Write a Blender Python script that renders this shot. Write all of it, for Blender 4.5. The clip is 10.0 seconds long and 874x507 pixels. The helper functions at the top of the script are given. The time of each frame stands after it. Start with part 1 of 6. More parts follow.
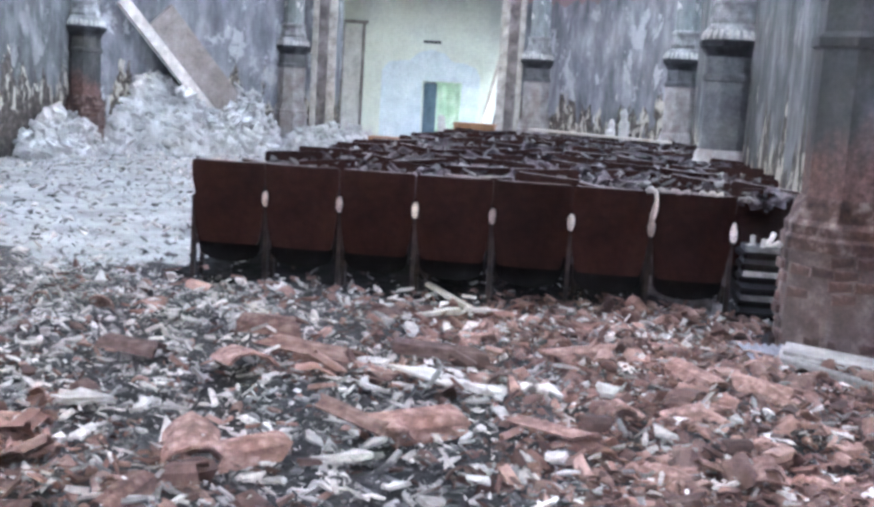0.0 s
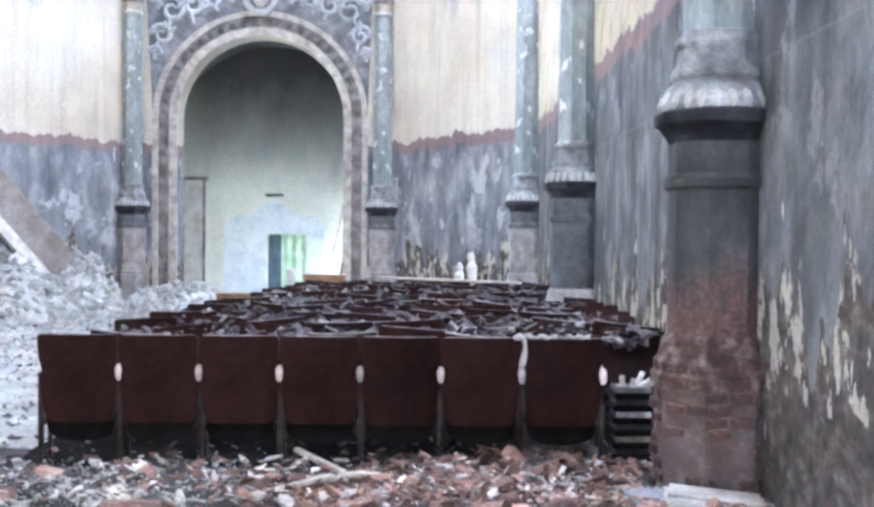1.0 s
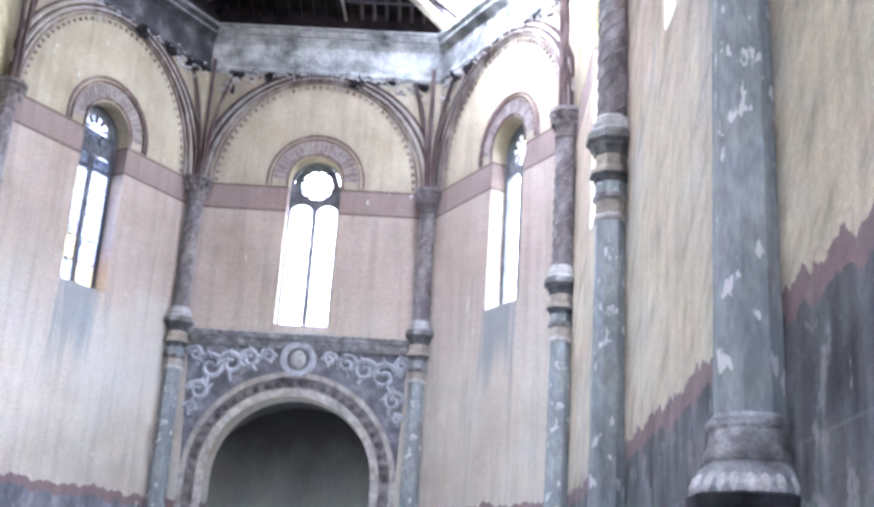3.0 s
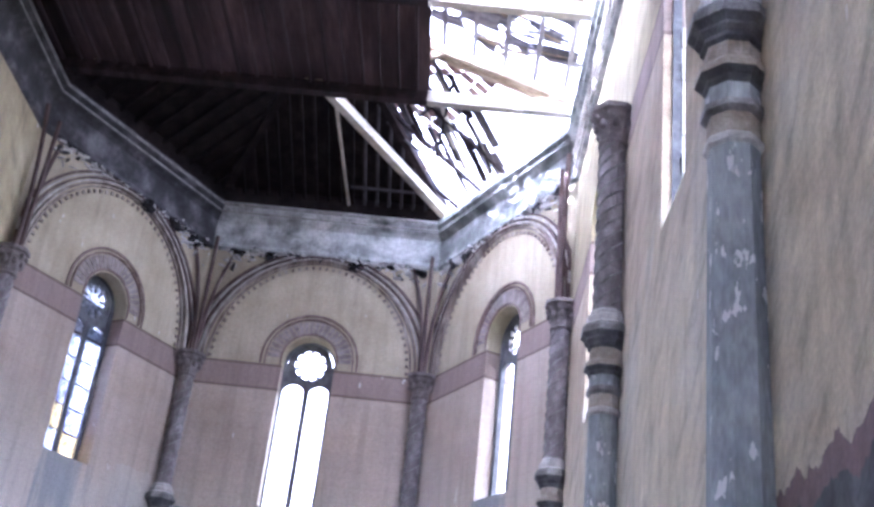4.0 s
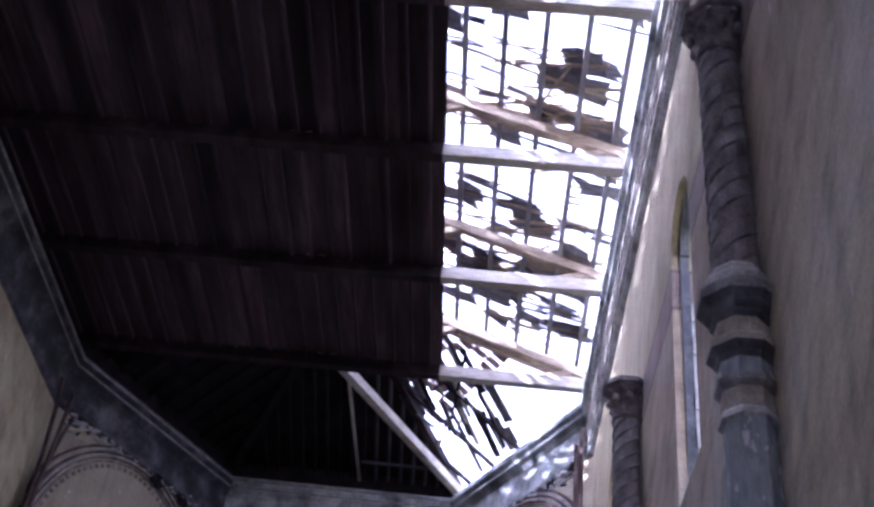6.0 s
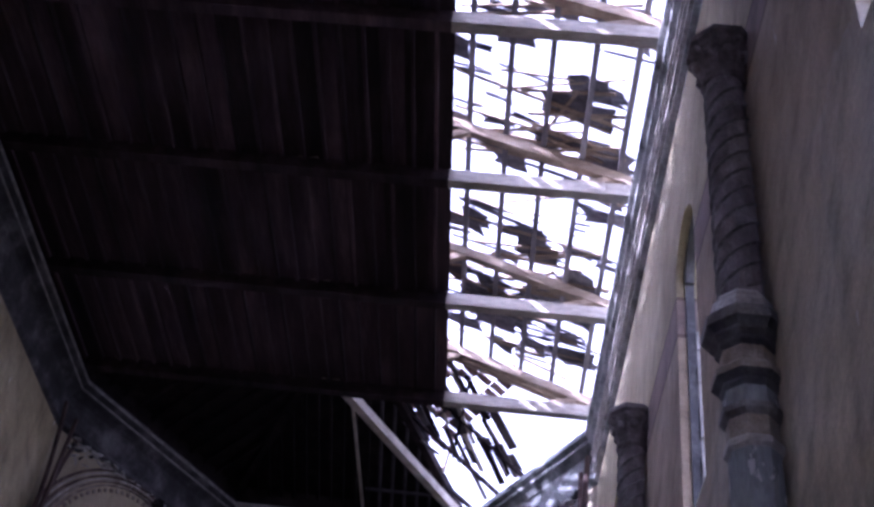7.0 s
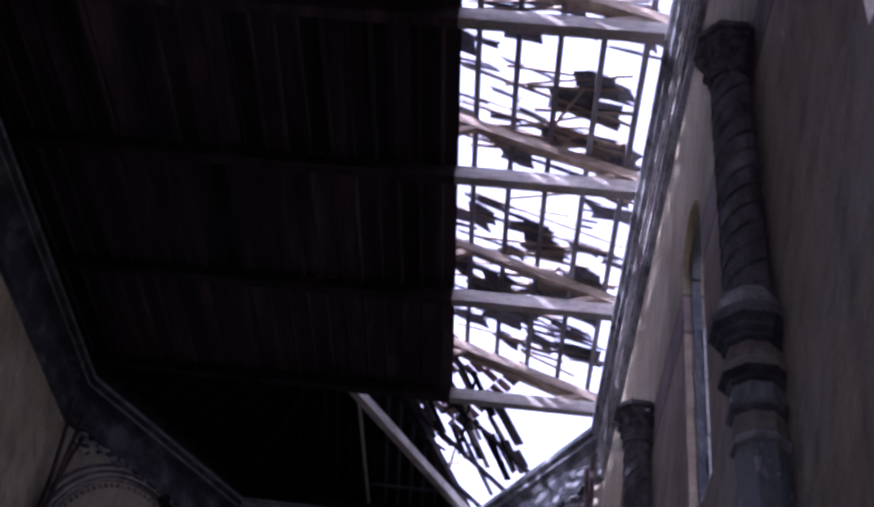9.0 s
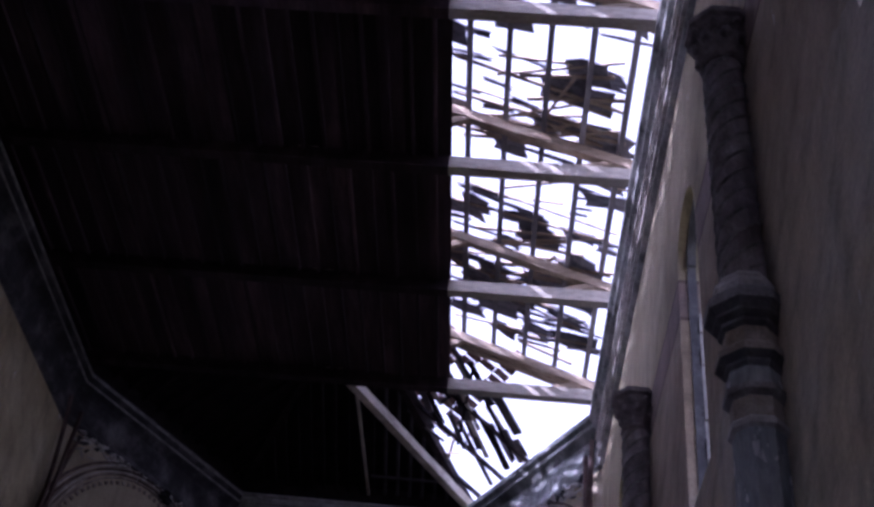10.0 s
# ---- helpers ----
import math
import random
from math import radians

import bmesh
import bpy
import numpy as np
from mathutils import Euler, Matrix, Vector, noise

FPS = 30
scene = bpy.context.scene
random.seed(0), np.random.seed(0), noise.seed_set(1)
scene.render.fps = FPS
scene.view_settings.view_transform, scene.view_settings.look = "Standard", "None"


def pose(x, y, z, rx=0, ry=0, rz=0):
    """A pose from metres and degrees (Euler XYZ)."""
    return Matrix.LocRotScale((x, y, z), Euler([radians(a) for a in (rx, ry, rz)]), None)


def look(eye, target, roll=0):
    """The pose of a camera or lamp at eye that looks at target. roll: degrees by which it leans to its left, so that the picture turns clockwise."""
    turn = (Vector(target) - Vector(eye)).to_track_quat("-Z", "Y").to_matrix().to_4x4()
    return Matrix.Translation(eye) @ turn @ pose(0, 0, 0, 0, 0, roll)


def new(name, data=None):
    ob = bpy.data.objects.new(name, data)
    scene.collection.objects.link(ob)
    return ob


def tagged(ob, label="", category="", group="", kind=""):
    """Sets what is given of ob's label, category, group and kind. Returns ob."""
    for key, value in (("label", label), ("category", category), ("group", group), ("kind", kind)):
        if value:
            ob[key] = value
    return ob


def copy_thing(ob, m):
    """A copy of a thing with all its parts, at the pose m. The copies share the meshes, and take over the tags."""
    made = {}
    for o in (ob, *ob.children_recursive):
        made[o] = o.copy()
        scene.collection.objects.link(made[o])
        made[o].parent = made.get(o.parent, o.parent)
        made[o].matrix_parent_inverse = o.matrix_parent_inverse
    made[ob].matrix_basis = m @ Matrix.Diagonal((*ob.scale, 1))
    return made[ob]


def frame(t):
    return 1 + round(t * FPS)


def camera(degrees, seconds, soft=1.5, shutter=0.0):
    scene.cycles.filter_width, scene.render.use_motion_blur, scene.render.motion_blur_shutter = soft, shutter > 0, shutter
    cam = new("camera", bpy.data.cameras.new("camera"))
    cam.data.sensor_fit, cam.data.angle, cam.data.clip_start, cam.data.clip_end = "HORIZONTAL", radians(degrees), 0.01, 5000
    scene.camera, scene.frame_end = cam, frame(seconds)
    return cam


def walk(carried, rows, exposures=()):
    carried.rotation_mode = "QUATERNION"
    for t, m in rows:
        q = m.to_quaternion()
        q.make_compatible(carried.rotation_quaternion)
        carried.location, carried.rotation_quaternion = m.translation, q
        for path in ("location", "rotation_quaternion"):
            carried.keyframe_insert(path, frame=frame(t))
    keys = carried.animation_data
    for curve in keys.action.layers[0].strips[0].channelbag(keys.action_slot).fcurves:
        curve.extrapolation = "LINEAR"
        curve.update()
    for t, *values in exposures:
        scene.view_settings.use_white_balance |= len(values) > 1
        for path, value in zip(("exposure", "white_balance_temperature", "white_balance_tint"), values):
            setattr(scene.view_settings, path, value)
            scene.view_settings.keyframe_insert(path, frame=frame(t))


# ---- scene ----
# ---------- camera and its walk ----------
cam = camera(42.17, 10.0, soft=3.1)
# seconds, eye x y z, heading, pitch, lean
PATH = [
    (0.0, 0.138, -0.165, 1.396, -6.91, -8.26, 3.48),
    (0.5, 0.080, -0.052, 1.413, -0.96, -5.78, 2.07),
    (1.0, 0.000, 0.000, 1.450, 0.65, -0.70, 0.41),
    (1.5, -0.010, 0.012, 1.460, 0.17, 1.73, -0.27),
    (2.0, 0.000, 0.020, 1.465, -0.50, 5.45, -0.20),
    (2.3, 0.000, 0.000, 1.450, -1.74, 8.80, 0.42),
    (2.5, -0.005, 0.000, 1.465, -1.97, 11.60, 1.87),
    (3.0, 0.000, 0.000, 1.450, -1.51, 17.70, 3.67),
    (3.2, 0.000, 0.000, 1.450, -1.51, 19.67, 4.57),
    (4.3, 0.000, 0.000, 1.450, -2.35, 29.62, 6.78),
    (4.5, 0.000, 0.000, 1.450, -2.45, 31.23, 6.74),
    (5.0, 0.000, 0.000, 1.450, -3.09, 34.81, 7.07),
    (5.5, 0.000, 0.000, 1.450, -4.31, 38.20, 7.85),
    (6.0, 0.000, 0.000, 1.450, -4.98, 40.66, 8.22),
    (6.2, 0.000, 0.000, 1.450, -5.08, 41.21, 8.27),
    (7.5, 0.000, 0.000, 1.450, -5.78, 41.97, 9.30),
    (8.0, 0.000, 0.000, 1.450, -5.66, 42.06, 8.95),
    (8.5, 0.000, 0.000, 1.450, -5.81, 41.79, 8.94),
    (9.0, 0.000, 0.000, 1.450, -5.96, 41.67, 9.32),
    (9.5, 0.000, 0.000, 1.450, -6.00, 41.46, 9.15),
    (10.0, 0.000, 0.000, 1.450, -5.55, 41.26, 7.96),
]
# seconds, exposure, white balance, tint
EXPO = [(0.0, 6.95, 5100, 13), (1.0, 7.1, 5100, 13), (2.0, 7.05, 5100, 15), (2.5, 6.95, 5100, 16), (3.0, 6.45, 5050, 19), (4.5, 5.15, 4850, 32),
        (5.0, 4.75, 4850, 34), (5.5, 4.35, 4850, 37), (6.0, 3.9, 4850, 39), (7.5, 2.95, 4900, 47), (8.0, 2.65, 4900, 47), (10.0, 2.3, 4950, 47)]


def cam_pose(x, y, z, yaw, pitch, lean):
    return pose(x, y, z, 90 + pitch, 0, -yaw) @ pose(0, 0, 0, 0, 0, lean)


walk(cam, [(r[0], cam_pose(*r[1:])) for r in PATH], EXPO)

# ---------- sky and sun ----------
SUN_FROM = Vector((-0.68, -0.40, 0.57)).normalized()
world = bpy.data.worlds.new("sky")
scene.world = world
world.use_nodes = True
wn, wl = world.node_tree.nodes, world.node_tree.links
sky = wn.new("ShaderNodeTexSky")
sky.sky_type, sky.sun_disc = "NISHITA", False
sky.sun_elevation = math.asin(SUN_FROM.z)
sky.sun_rotation = math.atan2(SUN_FROM.x, SUN_FROM.y)
sky.air_density, sky.dust_density = 1.5, 9.0
wn["Background"].inputs["Strength"].default_value = 0.15
haze = wn.new("ShaderNodeHueSaturation")
haze.inputs["Saturation"].default_value = 0.12
wl.new(sky.outputs[0], haze.inputs["Color"])
wl.new(haze.outputs[0], wn["Background"].inputs["Color"])
sun = new("sun", bpy.data.lights.new("sun", "SUN"))
sun.data.energy, sun.data.angle, sun.data.color = 2.0, radians(0.6), (1.0, 0.95, 0.86)
sun.matrix_world = look(SUN_FROM * 60, (0, 0, 0))


# ---------- materials ----------
def nodes_of(name):
    m = bpy.data.materials.new(name)
    m.use_nodes = True
    t = m.node_tree
    return m, t.nodes, t.links, t.nodes["Principled BSDF"]


def noise_node(n, l, scale, detail=4.0, coord="Object", stretch=(1, 1, 1), rough=0.6):
    tc, mp, nz = n.new("ShaderNodeTexCoord"), n.new("ShaderNodeMapping"), n.new("ShaderNodeTexNoise")
    mp.inputs["Scale"].default_value = stretch
    if coord == "World":
        g = n.new("ShaderNodeNewGeometry")
        l.new(g.outputs["Position"], mp.inputs["Vector"])
    else:
        l.new(tc.outputs[coord], mp.inputs["Vector"])
    l.new(mp.outputs[0], nz.inputs["Vector"])
    nz.inputs["Scale"].default_value, nz.inputs["Detail"].default_value, nz.inputs["Roughness"].default_value = scale, detail, rough
    return nz


def ramp(n, l, src, stops):
    r = n.new("ShaderNodeValToRGB")
    e = r.color_ramp.elements
    while len(e) > 1:
        e.remove(e[-1])
    e[0].position, e[0].color = stops[0][0], (*stops[0][1], 1) if not isinstance(stops[0][1], float) else (stops[0][1],) * 3 + (1,)
    for p, c in stops[1:]:
        k = e.new(p)
        k.color = (*c, 1) if not isinstance(c, float) else (c, c, c, 1)
    l.new(src, r.inputs[0])
    return r


def mix(n, l, fac, a, b, mode="MIX"):
    m = n.new("ShaderNodeMix")
    m.data_type, m.blend_type = "RGBA", mode
    for sock, v in ((m.inputs[0], fac), (m.inputs[6], a), (m.inputs[7], b)):
        if isinstance(v, (float, int)):
            sock.default_value = v
        elif isinstance(v, tuple):
            sock.default_value = (*v, 1)
        else:
            l.new(v, sock)
    return m.outputs[2]


def calc(n, l, op, a, b=0.0):
    m = n.new("ShaderNodeMath")
    m.operation = op
    m.use_clamp = op == "MULTIPLY_ADD"
    for sock, v in ((m.inputs[0], a), (m.inputs[1], b)):
        if isinstance(v, (float, int)):
            sock.default_value = v
        else:
            l.new(v, sock)
    return m.outputs[0]


def relief(n, l, bsdf, height, strength, dist=0.01):
    b = n.new("ShaderNodeBump")
    b.inputs["Strength"].default_value, b.inputs["Distance"].default_value = strength, dist
    l.new(height, b.inputs["Height"])
    l.new(b.outputs[0], bsdf.inputs["Normal"])


def worn(name, dark, mid, light, scale=6.0, rough=0.85, metal=0.0, stretch=(1, 1, 1), bump=0.4, dist=0.01, coord="Object", vary=0.0, chips=None, gloss=0.5):
    """A surface with stains at one scale and grain at another."""
    m, n, l, b = nodes_of(name)
    big, fine = noise_node(n, l, scale, 5, coord, stretch), noise_node(n, l, scale * 9, 3, coord, stretch)
    col = ramp(n, l, big.outputs[0], [(0.3, dark), (0.5, mid), (0.7, light)]).outputs[0]
    grain = ramp(n, l, fine.outputs[0], [(0.3, 0.72), (0.7, 1.15)]).outputs[0]
    col = mix(n, l, 1.0, col, grain, "MULTIPLY")
    if chips:
        fl = noise_node(n, l, scale * 3, 3, coord, (1, 1, 0.45))
        col = mix(n, l, ramp(n, l, fl.outputs[0], [(0.615, 0.0), (0.64, 1.0)]).outputs[0], col, chips)
    if vary:
        info = n.new("ShaderNodeObjectInfo")
        geo = n.new("ShaderNodeNewGeometry")
        rnd = calc(n, l, "FRACT", calc(n, l, "ADD", info.outputs["Random"], geo.outputs["Random Per Island"]))
        col = mix(n, l, 1.0, col, ramp(n, l, rnd, [(0.0, 1.0 - vary), (1.0, 1.0 + vary)]).outputs[0], "MULTIPLY")
    l.new(col, b.inputs["Base Color"])
    b.inputs["Roughness"].default_value, b.inputs["Metallic"].default_value = rough, metal
    b.inputs["Specular IOR Level"].default_value = gloss
    relief(n, l, b, fine.outputs[0], bump, dist)
    return m


def painted_wall(name, dado_tones, bare_edge, upper_tint=(1.0, 1.0, 1.0), scoured=0.0, sill=None):
    """Old church plaster: grey dado with a red border, cream field, a red frieze band higher up; streaks, stains and lost plaster."""
    m, n, l, b = nodes_of(name)
    g = n.new("ShaderNodeNewGeometry")
    xyz = n.new("ShaderNodeSeparateXYZ")
    l.new(g.outputs["Position"], xyz.inputs[0])
    big = noise_node(n, l, 0.7, 5, "World")
    mid = noise_node(n, l, 3.0, 5, "World", (1, 1, 0.45))
    streak = noise_node(n, l, 2.6, 4, "World", (2.2, 2.2, 0.16))
    fine = noise_node(n, l, 26.0, 4, "World")
    cream = ramp(n, l, big.outputs[0], [(0.3, (0.505, 0.44, 0.345)), (0.5, (0.61, 0.545, 0.44)), (0.7, (0.69, 0.63, 0.535))]).outputs[0]
    tan = ramp(n, l, big.outputs[0], [(0.3, (0.33, 0.275, 0.18)), (0.5, (0.42, 0.357, 0.243)), (0.7, (0.495, 0.43, 0.31))]).outputs[0]
    rise = calc(n, l, "ADD", calc(n, l, "MULTIPLY", xyz.outputs[2], 0.1), calc(n, l, "MULTIPLY", calc(n, l, "SUBTRACT", big.outputs[0], 0.5), 0.45))
    grey = mix(n, l, 1.0, cream, (0.76, 0.695, 0.68), "MULTIPLY")
    field = mix(n, l, ramp(n, l, rise, [(0.58, 0.0), (0.78, 1.0)]).outputs[0], cream, grey)
    field = mix(n, l, calc(n, l, "GREATER_THAN", xyz.outputs[2], 9.9), field, tan)
    field = mix(n, l, 1.0, field, upper_tint, "MULTIPLY")
    dado = ramp(n, l, mid.outputs[0], [(0.28, dado_tones[0]), (0.5, dado_tones[1]), (0.72, dado_tones[2])]).outputs[0]
    edge = calc(n, l, "ADD", xyz.outputs[2], calc(n, l, "MULTIPLY", calc(n, l, "SUBTRACT", mid.outputs[0], 0.5), 0.5))
    red = mix(n, l, mid.outputs[0], (0.19, 0.13, 0.125), (0.32, 0.24, 0.225))
    c = ramp(n, l, calc(n, l, "GREATER_THAN", edge, 3.12), [(0.0, 0.0), (1.0, 1.0)]).outputs[0]
    col = mix(n, l, c, dado, red)
    col = mix(n, l, calc(n, l, "GREATER_THAN", edge, 3.32), col, field)
    band = calc(n, l, "MULTIPLY", calc(n, l, "GREATER_THAN", xyz.outputs[2], 9.36), calc(n, l, "LESS_THAN", xyz.outputs[2], 9.94))
    line = calc(n, l, "LESS_THAN", calc(n, l, "PINGPONG", calc(n, l, "SUBTRACT", xyz.outputs[2], 9.36), 0.29), 0.05)
    bcol = mix(n, l, line, mix(n, l, mid.outputs[0], (0.21, 0.15, 0.13), (0.33, 0.25, 0.22)), (0.12, 0.075, 0.065))
    col = mix(n, l, calc(n, l, "MULTIPLY", band, 0.85), col, bcol)
    # faint painted courses under the band
    course = calc(n, l, "LESS_THAN", calc(n, l, "PINGPONG", xyz.outputs[2], 0.17), 0.012)
    upper = calc(n, l, "MULTIPLY", calc(n, l, "GREATER_THAN", xyz.outputs[2], 6.0), calc(n, l, "LESS_THAN", xyz.outputs[2], 9.36))
    col = mix(n, l, calc(n, l, "MULTIPLY", calc(n, l, "MULTIPLY", course, upper), 0.12), col, (0.30, 0.19, 0.15))
    lime = ramp(n, l, noise_node(n, l, 0.55, 6, "World", (1, 1, 0.7)).outputs[0], [(0.5, 0.0), (0.62, 1.0)]).outputs[0]
    low = calc(n, l, "MULTIPLY", calc(n, l, "GREATER_THAN", edge, 3.32), calc(n, l, "LESS_THAN", edge, 7.2))
    col = mix(n, l, calc(n, l, "MULTIPLY", calc(n, l, "MULTIPLY", lime, low), 0.4), col, (0.60, 0.595, 0.53))
    flake = ramp(n, l, noise_node(n, l, 1.7, 7, "World", (1, 1, 0.75), 0.7).outputs[0], [(0.56, 0.0), (0.60, 1.0)]).outputs[0]
    col = mix(n, l, calc(n, l, "MULTIPLY", flake, calc(n, l, "LESS_THAN", edge, 3.0)), col, bare_edge)
    stain = ramp(n, l, streak.outputs[0], [(0.33, 0.72), (0.5, 0.98), (0.72, 1.08)]).outputs[0]
    col = mix(n, l, 0.55, col, mix(n, l, 1.0, col, stain, "MULTIPLY"))
    if scoured:
        # slanting scours and runs of dirt, and a line scored along the dado
        tc, mp, nz = n.new("ShaderNodeNewGeometry"), n.new("ShaderNodeMapping"), n.new("ShaderNodeTexNoise")
        mp.vector_type = "TEXTURE"
        mp.inputs["Rotation"].default_value = (radians(50), 0, 0)
        mp.inputs["Scale"].default_value = (1.0, 0.5, 1.3)
        l.new(tc.outputs["Position"], mp.inputs["Vector"])
        l.new(mp.outputs[0], nz.inputs["Vector"])
        nz.inputs["Scale"].default_value, nz.inputs["Detail"].default_value, nz.inputs["Roughness"].default_value = 1.6, 7, 0.7
        scour = ramp(n, l, nz.outputs[0], [(0.34, 0.5), (0.47, 0.9), (0.6, 1.08), (0.72, 1.45)]).outputs[0]
        col = mix(n, l, scoured, col, mix(n, l, 1.0, col, scour, "MULTIPLY"))
        score = calc(n, l, "LESS_THAN", calc(n, l, "ABSOLUTE", calc(n, l, "SUBTRACT", xyz.outputs[2], 2.42)), 0.008)
        col = mix(n, l, calc(n, l, "MULTIPLY", score, 0.17), col, (0.36, 0.37, 0.37))
    if sill:
        # damp run-off below the window sill
        away = n.new("ShaderNodeVectorMath")
        away.operation = "DISTANCE"
        flat = n.new("ShaderNodeCombineXYZ")
        l.new(xyz.outputs[0], flat.inputs[0]); l.new(xyz.outputs[1], flat.inputs[1])
        l.new(flat.outputs[0], away.inputs[0])
        away.inputs[1].default_value = (sill[0], sill[1], 0)
        near = ramp(n, l, calc(n, l, "ADD", away.outputs["Value"], calc(n, l, "MULTIPLY", calc(n, l, "SUBTRACT", streak.outputs[0], 0.5), 1.2)), [(0.35, 1.0), (0.6, 0.0)]).outputs[0]
        drop = calc(n, l, "ADD", calc(n, l, "SUBTRACT", 6.95, xyz.outputs[2]), calc(n, l, "MULTIPLY", calc(n, l, "SUBTRACT", streak.outputs[0], 0.5), 2.0))
        drop = calc(n, l, "MULTIPLY", ramp(n, l, calc(n, l, "MULTIPLY", drop, 0.5), [(0.35, 1.0), (0.75, 0.0)]).outputs[0], calc(n, l, "LESS_THAN", xyz.outputs[2], 6.95))
        col = mix(n, l, calc(n, l, "MULTIPLY", calc(n, l, "MULTIPLY", near, drop), 0.7), col, (0.27, 0.30, 0.31))
    # bare rubble where the plaster has fallen near the floor
    tear = noise_node(n, l, 1.9, 6, "World", (1.3, 1.3, 0.4), 0.65)
    lost = calc(n, l, "SUBTRACT", ramp(n, l, tear.outputs[0], [(0.25, 0.0), (0.75, 1.0)]).outputs[0], calc(n, l, "SUBTRACT", calc(n, l, "MULTIPLY", xyz.outputs[2], 0.55), 0.16))
    lost = ramp(n, l, lost, [(0.02, 0.0), (0.05, 1.0)]).outputs[0]
    rubble = ramp(n, l, noise_node(n, l, 8.0, 5, "World", (1, 1, 1.4)).outputs[0],
                  [(0.3, (0.03, 0.025, 0.02)), (0.5, (0.08, 0.066, 0.053)), (0.65, (0.16, 0.135, 0.11)), (0.8, (0.36, 0.33, 0.29))]).outputs[0]
    coat = ramp(n, l, noise_node(n, l, 4.0, 6, "World", (1.5, 1.5, 0.8), 0.65).outputs[0], [(0.52, 0.0), (0.55, 1.0)]).outputs[0]
    coat = calc(n, l, "MULTIPLY", coat, calc(n, l, "GREATER_THAN", edge, 0.72))
    bare = mix(n, l, coat, rubble, mix(n, l, fine.outputs[0], (0.38, 0.34, 0.27), (0.58, 0.54, 0.46)))
    col = mix(n, l, lost, col, bare)
    chips = ramp(n, l, noise_node(n, l, 5.0, 3, "World", (1, 1, 0.35)).outputs[0], [(0.71, 0.0), (0.735, 1.0)]).outputs[0]
    col = mix(n, l, chips, col, (0.66, 0.63, 0.57))
    col = mix(n, l, 1.0, col, ramp(n, l, fine.outputs[0], [(0.3, 0.84), (0.7, 1.1)]).outputs[0], "MULTIPLY")
    l.new(col, b.inputs["Base Color"])
    b.inputs["Roughness"].default_value = 0.92
    relief(n, l, b, calc(n, l, "ADD", fine.outputs[0], calc(n, l, "MULTIPLY", mid.outputs[0], 2.0)), 0.5, 0.02)
    return m


DADO = ((0.085, 0.087, 0.096), (0.215, 0.218, 0.236), (0.41, 0.415, 0.425))
M_WALL = painted_wall("painted_plaster", DADO, (0.46, 0.46, 0.47))
M_WALL_E = painted_wall("run_stained_plaster", DADO, (0.46, 0.46, 0.47), sill=(0.70, 20.09))
M_WALL_W = painted_wall("run_stained_plaster", DADO, (0.46, 0.46, 0.47), sill=(-7.10, 20.30))
# nave plaster, its dado tones darkened to stand in for weaker light
M_NAVE = painted_wall("shaded_nave_plaster", ((0.055, 0.058, 0.057), (0.135, 0.138, 0.136), (0.28, 0.283, 0.28)), (0.26, 0.26, 0.25), (0.96, 0.94, 0.82), 0.75)
M_STONE = worn("grey_stone", (0.07, 0.07, 0.074), (0.125, 0.125, 0.13), (0.22, 0.22, 0.22), 3.0, 0.9)
M_PALE = worn("pale_limewash", (0.40, 0.38, 0.35), (0.56, 0.54, 0.50), (0.70, 0.68, 0.64), 4.0, 0.9)
M_BLUE = worn("grey_blue_paint", (0.185, 0.206, 0.204), (0.29, 0.315, 0.308), (0.43, 0.45, 0.438), 3.0, 0.8, stretch=(1, 1, 0.3), chips=(0.66, 0.65, 0.63))
M_LEDGE = worn("dark_ledge_paint", (0.014, 0.014, 0.017), (0.03, 0.03, 0.034), (0.08, 0.08, 0.085), 6.0, 0.8)
M_OCHRE = worn("ochre_band_paint", (0.28, 0.23, 0.17), (0.40, 0.345, 0.27), (0.52, 0.465, 0.39), 6.0, 0.85)
M_BRICK = worn("old_red_brick", (0.075, 0.045, 0.037), (0.16, 0.10, 0.08), (0.36, 0.27, 0.23), 9.0, 0.95, vary=0.35, bump=0.7)
M_BASEBRICK = worn("damp_red_brick", (0.03, 0.017, 0.014), (0.10, 0.055, 0.043), (0.31, 0.235, 0.20), 13.0, 0.95, vary=0.4, bump=0.7)
# shade under the shaft rings is put into this soffit tone
M_SOFFIT = worn("shaded_soffit_paint", (0.06, 0.06, 0.065), (0.12, 0.118, 0.118), (0.20, 0.196, 0.19), 6.0, 0.85)
M_MORTAR = worn("lime_mortar", (0.07, 0.05, 0.042), (0.14, 0.10, 0.085), (0.27, 0.21, 0.185), 9.0, 0.95)
M_SPIRAL = worn("spiral_painted_shaft", (0.13, 0.105, 0.105), (0.23, 0.20, 0.195), (0.40, 0.365, 0.35), 5.0, 0.85, stretch=(1, 1, 0.6))
M_RIB = worn("rib_paint", (0.09, 0.062, 0.052), (0.24, 0.19, 0.155), (0.48, 0.43, 0.36), 5.0, 0.85, stretch=(1, 1, 0.2))
